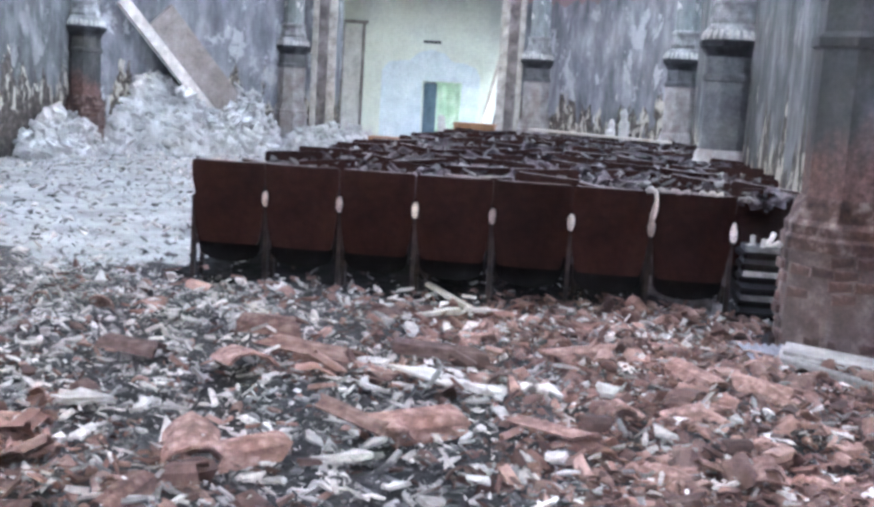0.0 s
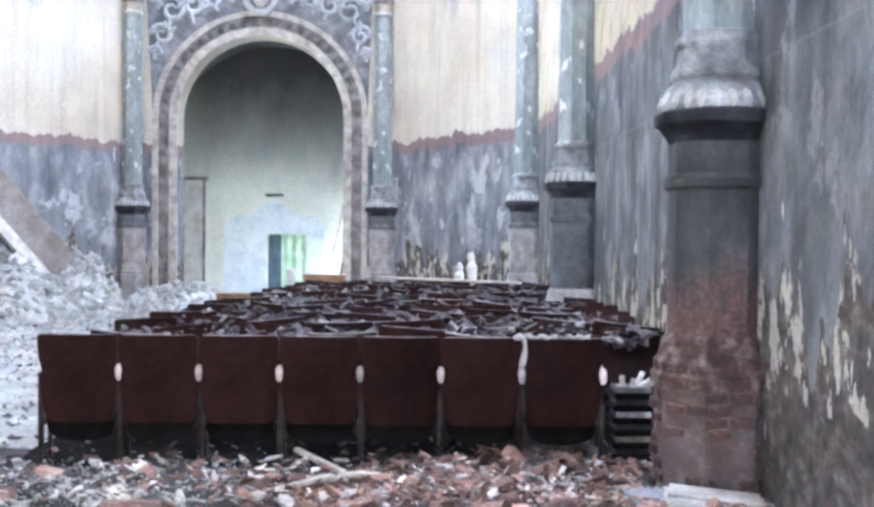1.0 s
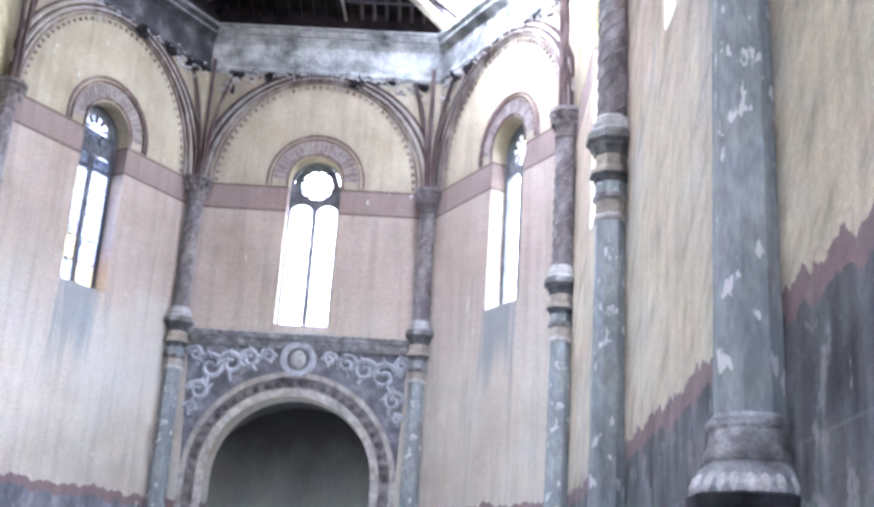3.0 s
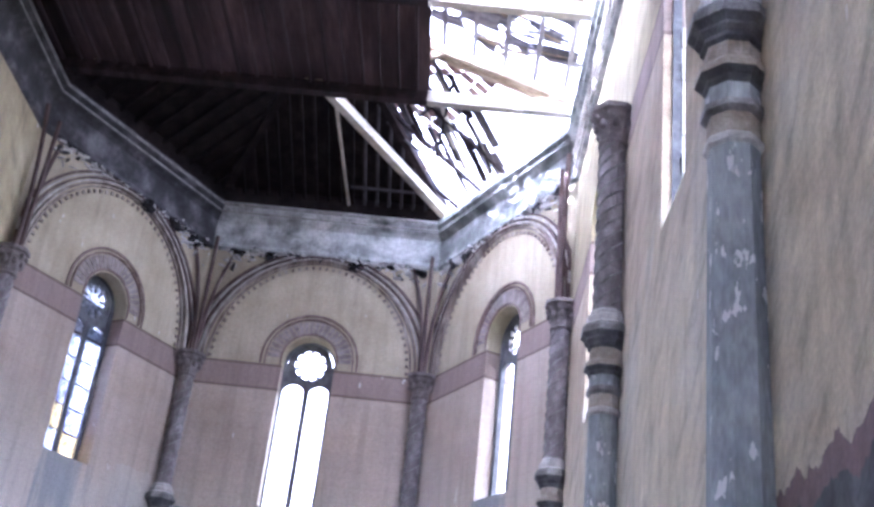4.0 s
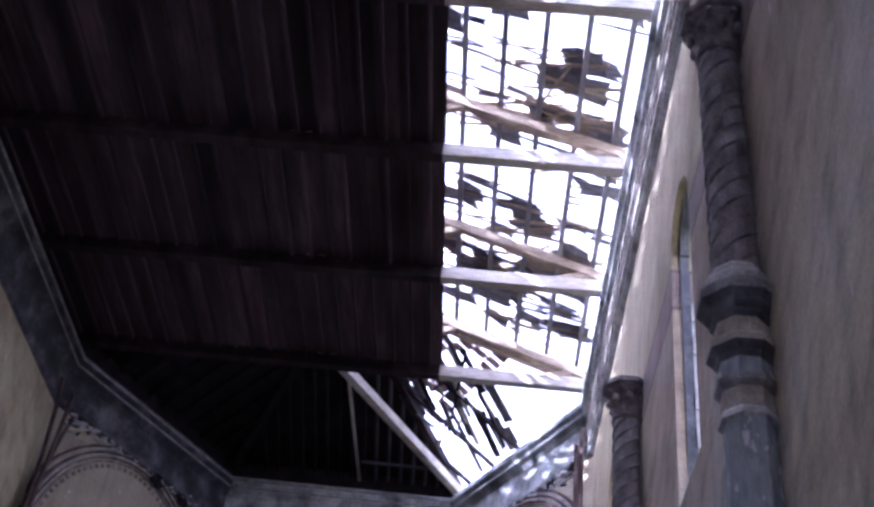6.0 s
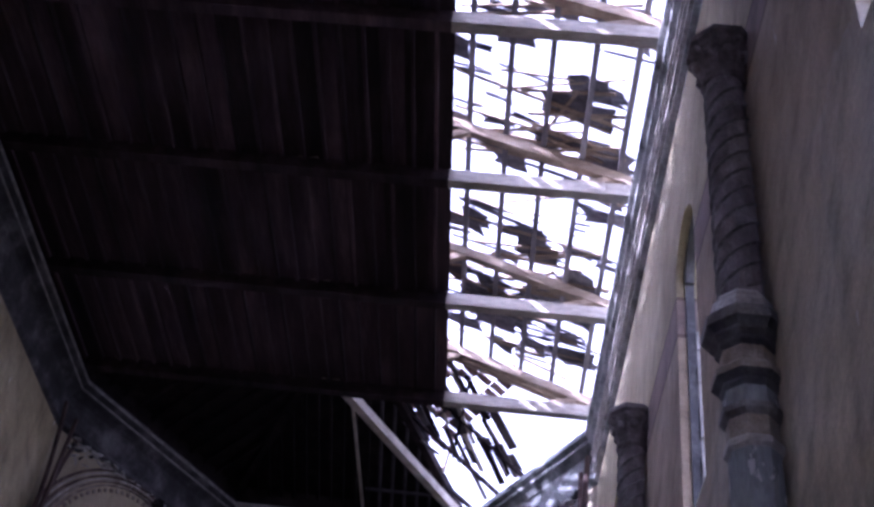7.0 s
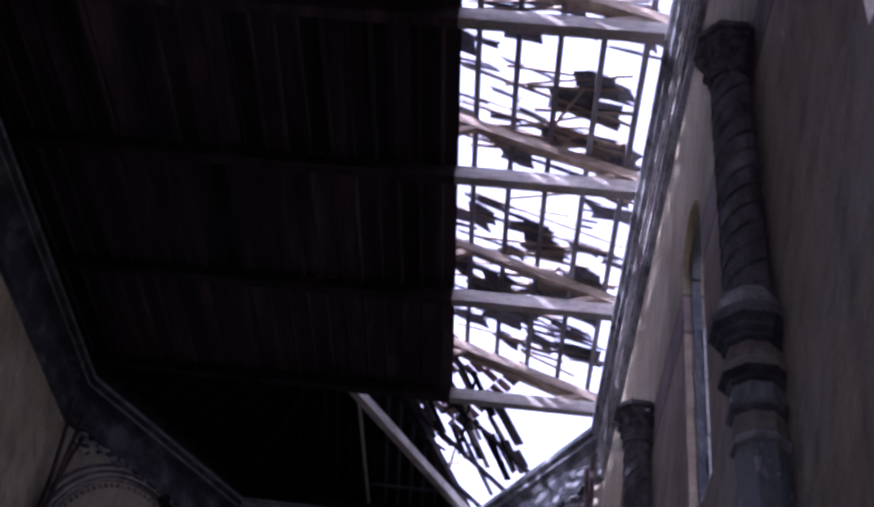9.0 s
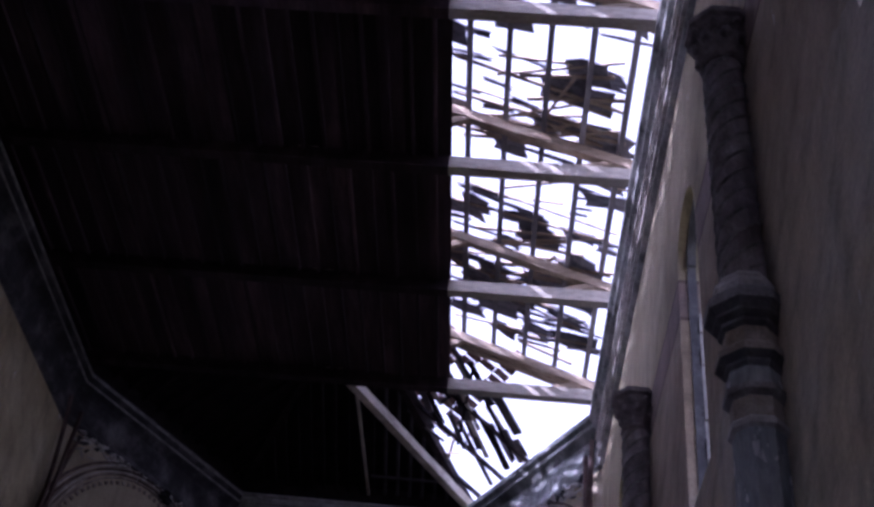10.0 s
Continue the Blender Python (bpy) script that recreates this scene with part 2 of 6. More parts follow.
M_RIBDARK = worn("dark_red_rib_paint", (0.035, 0.02, 0.018), (0.09, 0.055, 0.048), (0.20, 0.15, 0.13), 5.0, 0.88, stretch=(1, 1, 0.3))
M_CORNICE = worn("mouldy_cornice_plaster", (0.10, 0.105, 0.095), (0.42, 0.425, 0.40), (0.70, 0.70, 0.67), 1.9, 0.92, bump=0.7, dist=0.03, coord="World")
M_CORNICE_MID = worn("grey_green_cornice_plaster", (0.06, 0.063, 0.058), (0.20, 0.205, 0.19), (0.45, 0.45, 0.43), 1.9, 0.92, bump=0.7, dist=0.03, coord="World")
# darker copy of the cornice plaster, west-side shade put into its colour
M_CORNICE_DK = worn("shaded_cornice_plaster", (0.018, 0.017, 0.019), (0.055, 0.052, 0.054), (0.19, 0.18, 0.18), 1.9, 0.92, bump=0.7, dist=0.03, coord="World")
M_RING = worn("grey_tan_ring", (0.13, 0.12, 0.11), (0.25, 0.24, 0.22), (0.42, 0.41, 0.38), 6.0, 0.85)
M_ARCHDARK = worn("dark_arch_paint", (0.10, 0.085, 0.08), (0.20, 0.17, 0.16), (0.34, 0.31, 0.29), 6.0, 0.9)
M_CREAMTRIM = worn("cream_arch_trim", (0.28, 0.25, 0.21), (0.48, 0.44, 0.38), (0.66, 0.63, 0.56), 5.0, 0.9)
M_RUST = worn("rust_brown_vinyl", (0.0145, 0.0044, 0.0032), (0.025, 0.0078, 0.0057), (0.045, 0.0155, 0.0115), 2.5, 0.7, bump=0.15, vary=0.25, gloss=0.2)
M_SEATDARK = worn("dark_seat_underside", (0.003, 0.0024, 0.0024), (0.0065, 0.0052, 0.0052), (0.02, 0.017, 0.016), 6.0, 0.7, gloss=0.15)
M_IRON = worn("rusty_iron", (0.02, 0.015, 0.014), (0.05, 0.035, 0.03), (0.10, 0.065, 0.05), 12.0, 0.7, metal=0.3)
M_DUST = worn("dusty_edge", (0.12, 0.10, 0.095), (0.24, 0.21, 0.20), (0.42, 0.39, 0.38), 14.0, 0.9)
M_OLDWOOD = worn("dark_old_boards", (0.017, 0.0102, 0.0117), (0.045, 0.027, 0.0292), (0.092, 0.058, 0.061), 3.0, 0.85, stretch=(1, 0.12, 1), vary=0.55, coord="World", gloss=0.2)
M_TIMBER = worn("grey_brown_timber", (0.20, 0.145, 0.095), (0.37, 0.285, 0.195), (0.54, 0.44, 0.32), 3.0, 0.85, stretch=(0.3, 1, 1), vary=0.2)
M_FLOOR = worn("dusty_floor", (0.22, 0.215, 0.205), (0.37, 0.365, 0.352), (0.52, 0.515, 0.50), 1.7, 0.95, bump=0.8, dist=0.03, coord="World")
M_EARTH = worn("outside_ground", (0.05, 0.06, 0.03), (0.09, 0.09, 0.05), (0.14, 0.12, 0.08), 0.4, 0.95, coord="World")
M_TILE = worn("terracotta", (0.10, 0.055, 0.044), (0.25, 0.145, 0.115), (0.44, 0.30, 0.25), 5.0, 0.9, vary=0.6)
M_PLASTERBIT = worn("white_plaster_bit", (0.38, 0.34, 0.31), (0.57, 0.525, 0.485), (0.76, 0.72, 0.68), 5.0, 0.9, vary=0.4)
M_HEAP = worn("fresh_white_plaster", (0.34, 0.325, 0.31), (0.56, 0.55, 0.535), (0.74, 0.735, 0.725), 3.0, 0.92, vary=0.3)
M_GREYBIT = worn("grey_rubble", (0.085, 0.08, 0.077), (0.19, 0.178, 0.172), (0.38, 0.36, 0.345), 5.0, 0.95, vary=0.6)
M_WOOD = worn("orange_brown_wood", (0.16, 0.075, 0.03), (0.27, 0.14, 0.06), (0.38, 0.22, 0.11), 4.0, 0.6, stretch=(1, 0.2, 1))
M_GREEN = worn("leaf_green", (0.04, 0.09, 0.02), (0.08, 0.17, 0.04), (0.13, 0.25, 0.07), 6.0, 0.6, vary=0.3)


# ---------- mesh helpers ----------
def mesh_ob(name, bm, material, smooth=False):
    me = bpy.data.meshes.new(name)
    bmesh.ops.recalc_face_normals(bm, faces=bm.faces)
    if smooth:
        for f in bm.faces:
            f.smooth = True
    bm.to_mesh(me)
    bm.free()
    me.materials.append(material)
    return new(name, me)


def part(name, bm, material, parent, label="", smooth=False):
    ob = mesh_ob(name, bm, material, smooth)
    ob.parent = parent
    if label:
        ob["label"] = label
    return ob


def thing(name, label, category, group="", kind="", at=(0, 0, 0)):
    ob = new(name)
    ob.empty_display_size = 0.2
    ob.location = at
    return tagged(ob, label, category, group, kind)


def structure(name, bm, material, label, category="wall", kind="structure"):
    return tagged(mesh_ob(name, bm, material), label, category, "", kind)


def box(bm, lo, hi, m=None):
    (x0, y0, z0), (x1, y1, z1) = lo, hi
    v = [bm.verts.new(c) for c in ((x0, y0, z0), (x1, y0, z0), (x1, y1, z0), (x0, y1, z0), (x0, y0, z1), (x1, y0, z1), (x1, y1, z1), (x0, y1, z1))]
    if m is not None:
        for a in v:
            a.co = m @ a.co
    for q in ((0, 3, 2, 1), (4, 5, 6, 7), (0, 1, 5, 4), (1, 2, 6, 5), (2, 3, 7, 6), (3, 0, 4, 7)):
        bm.faces.new([v[i] for i in q])
    return v


def beam(bm, a, b, w, h, up=(0, 0, 1)):
    """A squared timber from a to b, w across and h deep."""
    a, b = Vector(a), Vector(b)
    d = b - a
    side = d.cross(Vector(up))
    side = side.normalized() if side.length > 1e-6 else Vector((1, 0, 0))
    top = side.cross(d).normalized()
    m = Matrix.Identity(4)
    for i, ax in enumerate((side, d.normalized(), top)):
        m.col[i].xyz = ax
    m.translation = a
    box(bm, (-w / 2, 0, -h / 2), (w / 2, d.length, h / 2), m)


def lathe(bm, profile, sides=8, turn=None, m=None, cap=True):
    """Rings of `sides` corners for (radius, z) pairs."""
    turn = math.pi / sides if turn is None else turn
    k = 1 / math.cos(math.pi / sides)
    rings = []
    for r, z in profile:
        ring = []
        for i in range(sides):
            a = turn + 2 * math.pi * i / sides
            p = Vector((r * k * math.cos(a), r * k * math.sin(a), z))
            ring.append(bm.verts.new(m @ p if m is not None else p))
        rings.append(ring)
    for a, b in zip(rings, rings[1:]):
        for i in range(sides):
            j = (i + 1) % sides
            bm.faces.new((a[i], a[j], b[j], b[i]))
    if cap:
        bm.faces.new(rings[0][::-1])
        bm.faces.new(rings[-1])


def arc_pts(cu, cz, r, n=20, a0=0.0, a1=math.pi):
    return [(cu + r * math.cos(a0 + (a1 - a0) * i / n), cz + r * math.sin(a0 + (a1 - a0) * i / n)) for i in range(n + 1)]


def band(bm, inner, outer, d0, d1, m):
    """A solid strip between two lines of (u, z), from depth d0 to d1 along the wall's normal."""
    rows = []
    for (u0, z0), (u1, z1) in zip(inner, outer):
        rows.append([bm.verts.new(m @ Vector(c)) for c in ((u0, d0, z0), (u1, d0, z1), (u1, d1, z1), (u0, d1, z0))])
    for a, b in zip(rows, rows[1:]):
        for i in range(4):
            j = (i + 1) % 4
            bm.faces.new((a[i], a[j], b[j], b[i]))
    bm.faces.new(rows[0])
    bm.faces.new(rows[-1][::-1])


def wall_mesh(u0, u1, z0, z1, thick, openings, m):
    """A wall in its own frame: u along, d into the wall, z up; round-headed openings (centre, half width, sill, springing)."""
    bm = bmesh.new()

    def quad(*c):
        bm.faces.new([bm.verts.new(m @ Vector(p)) for p in c])

    def sheet(ua, ub, za0, za1, zb0, zb1):
        for d in (0, thick):
            quad((ua, d, za0), (ub, d, zb0), (ub, d, zb1), (ua, d, za1))

    cur = u0
    for cu, hw, zs, zp in sorted(openings):
        sheet(cur, cu - hw, z0, z1, z0, z1)
        n = 20
        pts = [(cu - hw * math.cos(math.pi * i / n), zp + hw * math.sin(math.pi * i / n)) for i in range(n + 1)]
        for (ua, za), (ub, zb) in zip(pts, pts[1:]):
            sheet(ua, ub, za, z1, zb, z1)
            quad((ua, 0, za), (ub, 0, zb), (ub, thick, zb), (ua, thick, za))
        if zs > z0:
            sheet(cu - hw, cu + hw, z0, zs, z0, zs)
            quad((cu - hw, 0, zs), (cu + hw, 0, zs), (cu + hw, thick, zs), (cu - hw, thick, zs))
        for u in (cu - hw, cu + hw):
            quad((u, 0, zs), (u, 0, zp), (u, thick, zp), (u, thick, zs))
        cur = cu + hw
    sheet(cur, u1, z0, z1, z0, z1)
    for u in (u0, u1):
        quad((u, 0, z0), (u, 0, z1), (u, thick, z1), (u, thick, z0))
    quad((u0, 0, z1), (u1, 0, z1), (u1, thick, z1), (u0, thick, z1))
    bmesh.ops.remove_doubles(bm, verts=bm.verts, dist=1e-4)
    return bm


# ---------- the plan: a nave closed by three sides of a hexagon ----------
SIDE, CX, CY = 4.9, -3.28, 18.06
OFF = 0.18                      # the wall's face behind the shafts' axes
BACK = -9.5                     # the nave's end behind the camera
H_WALL, H_TIE = 13.6, 13.7
V_RR, V_LL = Vector((CX + SIDE, CY, 0)), Vector((CX - SIDE, CY, 0))
V_AR, V_AL = Vector((CX + SIDE / 2, CY + SIDE * 0.866, 0)), Vector((CX - SIDE / 2, CY + SIDE * 0.866, 0))
COL_Y = [CY - 5.9 * i for i in range(5)]


def wall_frame(a, b):
    """A wall's own axes: u from a to b, d out of the room, z up."""
    u = (b - a).normalized()
    d = Vector((u.y, -u.x, 0))
    mid = (a + b) / 2 - Vector((CX, 12, 0))
    if d.dot(mid) < 0:
        d = -d
    m = Matrix.Identity(4)
    m.col[0].xyz, m.col[1].xyz, m.col[2].xyz = u, d, (0, 0, 1)
    m.translation = a + d * OFF
    return m


F_R = wall_frame(Vector((V_RR.x, BACK, 0)), V_RR)
F_L = wall_frame(Vector((V_LL.x, BACK, 0)), V_LL)
F_C, F_DR, F_DL = wall_frame(V_AL, V_AR), wall_frame(V_RR, V_AR), wall_frame(V_LL, V_AL)
LEN = CY - BACK
WU_C, WU_R, WU_L = 2.46, 2.15, 2.48   # window axes along the apse walls
WIN = (0.56, 6.93, 10.08)       # half width, sill, springing of a window
bay_u = [LEN - 2.95 - 5.9 * i for i in range(4)]
nave_wins = [(u, *WIN) for u in bay_u]
ARCH = (SIDE / 2 + 0.03, 1.64, 0.0, 3.82)

structure("wall_east", wall_mesh(0, LEN + 0.05, 0, H_WALL, 0.6, nave_wins, F_R), M_NAVE, "nave wall of stained grey and cream painted plaster")
structure("wall_west", wall_mesh(0, LEN + 0.05, 0, H_WALL, 0.6, nave_wins, F_L), M_NAVE, "nave wall of stained grey and cream painted plaster")
structure("wall_apse_east", wall_mesh(-0.055, SIDE + 0.12, 0, H_WALL, 0.6, [(WU_R, *WIN)], F_DR), M_WALL_E, "apse wall with a tall window, grey dado and cream plaster")
structure("wall_apse_west", wall_mesh(-0.055, SIDE + 0.12, 0, H_WALL, 0.6, [(WU_L, *WIN)], F_DL), M_WALL_W, "apse wall with a tall window, grey dado and cream plaster")
bm = wall_mesh(-0.12, SIDE + 0.12, 0, 6.3, 0.6, [ARCH], F_C)
structure("wall_apse_north", bm, M_WALL, "apse end wall with a great round arch")
structure("wall_apse_north_upper", wall_mesh(-0.12, SIDE + 0.12, 6.3, H_WALL, 0.6, [(WU_C, *WIN)], F_C), M_WALL, "cream upper wall of the apse with a tall window")
bm = bmesh.new()
box(bm, (V_LL.x - OFF - 0.6, BACK - 0.6, 0), (V_RR.x + OFF + 0.6, BACK, H_WALL))
structure("wall_south", bm, M_WALL, "plain plaster wall closing the nave")
bm = bmesh.new()
box(bm, (V_LL.x - 1.2, BACK - 0.6, -0.25), (V_RR.x + 1.2, CY + 9.5, 0))
structure("floor", bm, M_FLOOR, "dusty grey church floor strewn with debris", "floor")
bm = bmesh.new()
bmesh.ops.create_circle(bm, cap_ends=True, radius=2500, segments=48, matrix=pose(0, 0, -0.26))
structure("ground", bm, M_EARTH, "grassy ground outside the church", "ground")


# ---------- the niche behind the great arch ----------
NX0, NX1, NY = -6.0, -0.9, 26.2


def vault_shade_lime(name):
    """Pale green limewash, vault shade put into its colour with ragged cloudy borders."""
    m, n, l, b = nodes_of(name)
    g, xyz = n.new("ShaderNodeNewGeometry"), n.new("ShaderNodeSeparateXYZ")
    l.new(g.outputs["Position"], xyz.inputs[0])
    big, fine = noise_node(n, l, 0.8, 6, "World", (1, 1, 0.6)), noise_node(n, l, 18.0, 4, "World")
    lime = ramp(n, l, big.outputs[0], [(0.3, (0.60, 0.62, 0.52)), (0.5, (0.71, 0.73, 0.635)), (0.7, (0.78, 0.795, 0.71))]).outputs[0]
    shade_rise = calc(n, l, "ADD", calc(n, l, "MULTIPLY", xyz.outputs[2], 0.18), calc(n, l, "MULTIPLY", calc(n, l, "SUBTRACT", big.outputs[0], 0.5), 0.5))
    col = mix(n, l, ramp(n, l, shade_rise, [(0.44, 0.0), (0.66, 0.58), (0.9, 0.96)]).outputs[0], lime, (0.085, 0.08, 0.072))
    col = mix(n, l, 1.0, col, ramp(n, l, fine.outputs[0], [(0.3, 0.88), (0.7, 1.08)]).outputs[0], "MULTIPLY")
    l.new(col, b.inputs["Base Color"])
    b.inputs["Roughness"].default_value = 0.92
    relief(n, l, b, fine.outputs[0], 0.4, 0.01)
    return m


M_NICHE_SHADE = vault_shade_lime("shaded_pale_green_plaster")
bm = bmesh.new()
R_N, CXN = (NX1 - NX0) / 2, (NX0 + NX1) / 2
pts = [(NX1, 0.0), *[(CXN + R_N * math.cos(math.pi * i / 24), 3.3 + R_N * math.sin(math.pi * i / 24)) for i in range(25)], (NX0, 0.0)]
y0 = V_AR.y + OFF + 0.6
for (xa, za), (xb, zb) in zip(pts[1:], pts[2:]):
    bm.faces.new([bm.verts.new(c) for c in ((xa, y0, za), (xb, y0, zb), (xb, NY, zb), (xa, NY, za))])
# unseen opening added in the east side to light the niche's lower walls
for ya, yb, za, zb in ((y0, y0 + 0.9, 0, 3.3), (NY - 1.0, NY, 0, 3.3), (y0 + 0.9, NY - 1.0, 0, 0.4), (y0 + 0.9, NY - 1.0, 1.75, 3.3)):
    bm.faces.new([bm.verts.new(c) for c in ((NX1, ya, za), (NX1, yb, za), (NX1, yb, zb), (NX1, ya, zb))])
bmesh.ops.remove_doubles(bm, verts=bm.verts, dist=1e-4)
ob = structure("wall_niche_vault", bm, M_NICHE_SHADE, "pale green plastered barrel vault of the altar niche")
sol = ob.modifiers.new("thickness", "SOLIDIFY")
sol.thickness, sol.offset = 0.3, 1.0
niche = tagged(new("wall_niche_back"), "pale green plaster wall with a low doorway to the garden", "wall", "", "structure")
for lo, hi in (((NX0 - .3, NY, 0), (-3.62, NY + .35, 6.3)), ((-2.72, NY, 0), (NX1 + .3, NY + .35, 6.3)), ((-3.62, NY, 1.55), (-2.72, NY + .35, 6.3))):
    bm = bmesh.new()
    box(bm, lo, hi)
    part("wall_panel", bm, M_NICHE_SHADE, niche)


M_LEAF = worn("weathered_grey_moulding", (0.17, 0.17, 0.165), (0.34, 0.335, 0.33), (0.60, 0.59, 0.58), 7.0, 0.9, bump=0.9, dist=0.03)


# ---------- shafts along the walls ----------
def ring_part(name, prof, mat, parent, label="", sides=8):
    b = bmesh.new()
    lathe(b, prof, sides)
    return part(name, b, mat, parent, label)


def wall_column(x, y, turn, bricks=False, low=None, dl=0.0, dm=0.0, dc=0.0):
    c = thing("wall_column", "octagonal wall shaft on a brick base with ringed bands", "column", "shafts along the church walls", at=(x, y, 0))
    c.rotation_euler = (0, 0, turn)
    ring_part("base", [(0.33, 0), (0.32, 0.1), (0.315, 0.66)], M_MORTAR if bricks else low or M_PALE, c, "crumbling red brick base" if bricks else "flaking plastered base")
    ring_part("base_moulding", [(0.335, 0.66), (0.335, 0.72), (0.315, 0.74), (0.32, 0.79), (0.295, 0.82), (0.28, 0.9), (0.255, 0.94)], M_BASEBRICK if bricks else low or M_PALE, c, "worn base moulding")
    ring_part("pedestal", [(0.25, 0.94), (0.25, 1.64 + dl)], M_PED if bricks else M_STONE if 5 < y < 15 else low, c)
    ring_part("collar", [(0.25, 1.64 + dl), (0.278, 1.655 + dl), (0.278, 1.70 + dl), (0.25, 1.73 + dl), (0.25, 1.9 + dl)], M_PED if bricks else M_STONE, c)
    ring_part("ledge", [(0.25, 1.9 + dl), (0.27, 1.94 + dl), (0.305, 1.99 + dl), (0.325, 2.0 + dl), (0.33, 2.06 + dl), (0.28, 2.08 + dl)], M_LEDGE, c, "dark moulded ledge")
    leaf_ring = ring_part("leaf_ring", [(0.315, 2.075 + dl), (0.31, 2.11 + dl), (0.27, 2.2 + dl), (0.23, 2.24 + dl), (0.245, 2.26 + dl), (0.245, 2.29 + dl), (0.215, 2.34 + dl), (0.205, 2.42 + dl), (0.225, 2.44 + dl), (0.225, 2.48 + dl), (0.19, 2.51 + dl)], M_LEAF, c, "grey leaf-carved moulding")
    for i in range(24):
        a = 2 * math.pi * i / 24
        k = 1 / max(abs(math.cos((a + math.pi / 8) % (math.pi / 4) - math.pi / 8)), 0.9)
        b = bmesh.new()
        bmesh.ops.create_icosphere(b, subdivisions=1, radius=0.042, matrix=Matrix.Rotation(a, 4, "Z") @ Matrix.Translation((0.295 * k, 0, 2.125 + dl)) @ Matrix.Rotation(-0.4, 4, "Y") @ Matrix.Diagonal((0.6, 0.75, 1.5, 1)))
        part("leaf", b, M_PALE, leaf_ring)
    ring_part("shaft", [(0.185, 2.51 + dl), (0.158, 5.8 + dm)], M_BLUE, c, "grey-blue painted octagonal shaft")
    ring_part("foot_ring", [(0.158, 5.8 + dm), (0.185, 5.82 + dm), (0.185, 5.86 + dm), (0.165, 5.885 + dm)], M_PALE, c)
    ring_part("neck_band", [(0.165, 5.885 + dm), (0.162, 6.04 + dm)], M_OCHRE, c, "ochre neck band")
    ring_part("low_ring", [(0.162, 6.04 + dm), (0.2, 6.075 + dm), (0.2, 6.12 + dm), (0.175, 6.14 + dm)], M_RING, c)
    ring_part("blue_neck", [(0.172, 6.14 + dm), (0.168, 6.27 + dm)], M_BLUE, c)
    ring_part("lower_ring_soffit", [(0.168, 6.27 + dm), (0.185, 6.30 + dm), (0.185, 6.325 + dm), (0.232, 6.365 + dm)], M_SOFFIT, c, "soffit of the ring, shade put into its colour")
    ring_part("lower_ring", [(0.236, 6.365 + dm), (0.236, 6.415 + dm), (0.205, 6.44 + dm), (0.185, 6.475 + dm)], M_OCHRE, c)
    ring_part("upper_neck", [(0.18, 6.475 + dm), (0.175, 6.60 + dm)], M_OCHRE, c)
    ring_part("great_ring_soffit", [(0.175, 6.60 + dm), (0.2, 6.63 + dm), (0.2, 6.66 + dm), (0.235, 6.70 + dm), (0.235, 6.725 + dm), (0.278, 6.775 + dm)], M_SOFFIT, c, "stepped soffit of the ring, shade put into its colour")
    ring_part("great_ring", [(0.284, 6.775 + dm), (0.284, 6.85 + dm), (0.265, 6.865 + dm), (0.25, 6.9 + dm)], M_RING, c, "grey projecting shaft ring")
    ring_part("ring_top", [(0.25, 6.9 + dm), (0.21, 6.93 + dm), (0.225, 6.97 + dm), (0.225, 7.0 + dm), (0.18, 7.03 + dm), (0.19, 7.06 + dm), (0.165, 7.1 + dm)], M_PALE, c)
    b = bmesh.new()
    lathe(b, [(0.16, 7.1 + dm), (0.155, 9.42 + dc)], 12)
    shaft_ob = part("spiral_shaft", b, M_SPIRAL, c, "spiral-moulded upper shaft")
    b = bmesh.new()
    for s in range(4):
        prev = None
        n = 56
        for i in range(n + 1):
            a = s * math.pi / 2 + 2 * math.pi * 3.0 * i / n
            z = 7.12 + dm + (2.28 + dc - dm) * i / n
            pv = [b.verts.new((r * math.cos(a + da), r * math.sin(a + da), z)) for r, da in ((0.15, -0.3), (0.182, 0), (0.15, 0.3))]
            if prev:
                b.faces.new((prev[0], prev[1], pv[1], pv[0]))
                b.faces.new((prev[1], prev[2], pv[2], pv[1]))
            prev = pv
    part("spiral_moulding", b, M_RING, shaft_ob)
    b = bmesh.new()
    lathe(b, [(0.17, 9.4 + dc), (0.19, 9.43 + dc), (0.165, 9.46 + dc), (0.175, 9.55 + dc), (0.22, 9.7 + dc), (0.26, 9.74 + dc), (0.2, 9.75 + dc), (0.25, 9.84 + dc), (0.29, 9.86 + dc), (0.29, 9.93 + dc)], 8)
    for i in range(8):
        a = 2 * math.pi * i / 8
        bmesh.ops.create_icosphere(b, subdivisions=1, radius=0.055, matrix=Matrix.Translation((0.225 * math.cos(a), 0.225 * math.sin(a), 9.66 + dc)) @ Matrix.Diagonal((1, 1, 1.5, 1)))
        bmesh.ops.create_icosphere(b, subdivisions=1, radius=0.045, matrix=Matrix.Translation((0.26 * math.cos(a + .39), 0.26 * math.sin(a + .39), 9.79 + dc)))
    part("capital", b, M_ARCHDARK, c, "dark leafy capital")
    return c


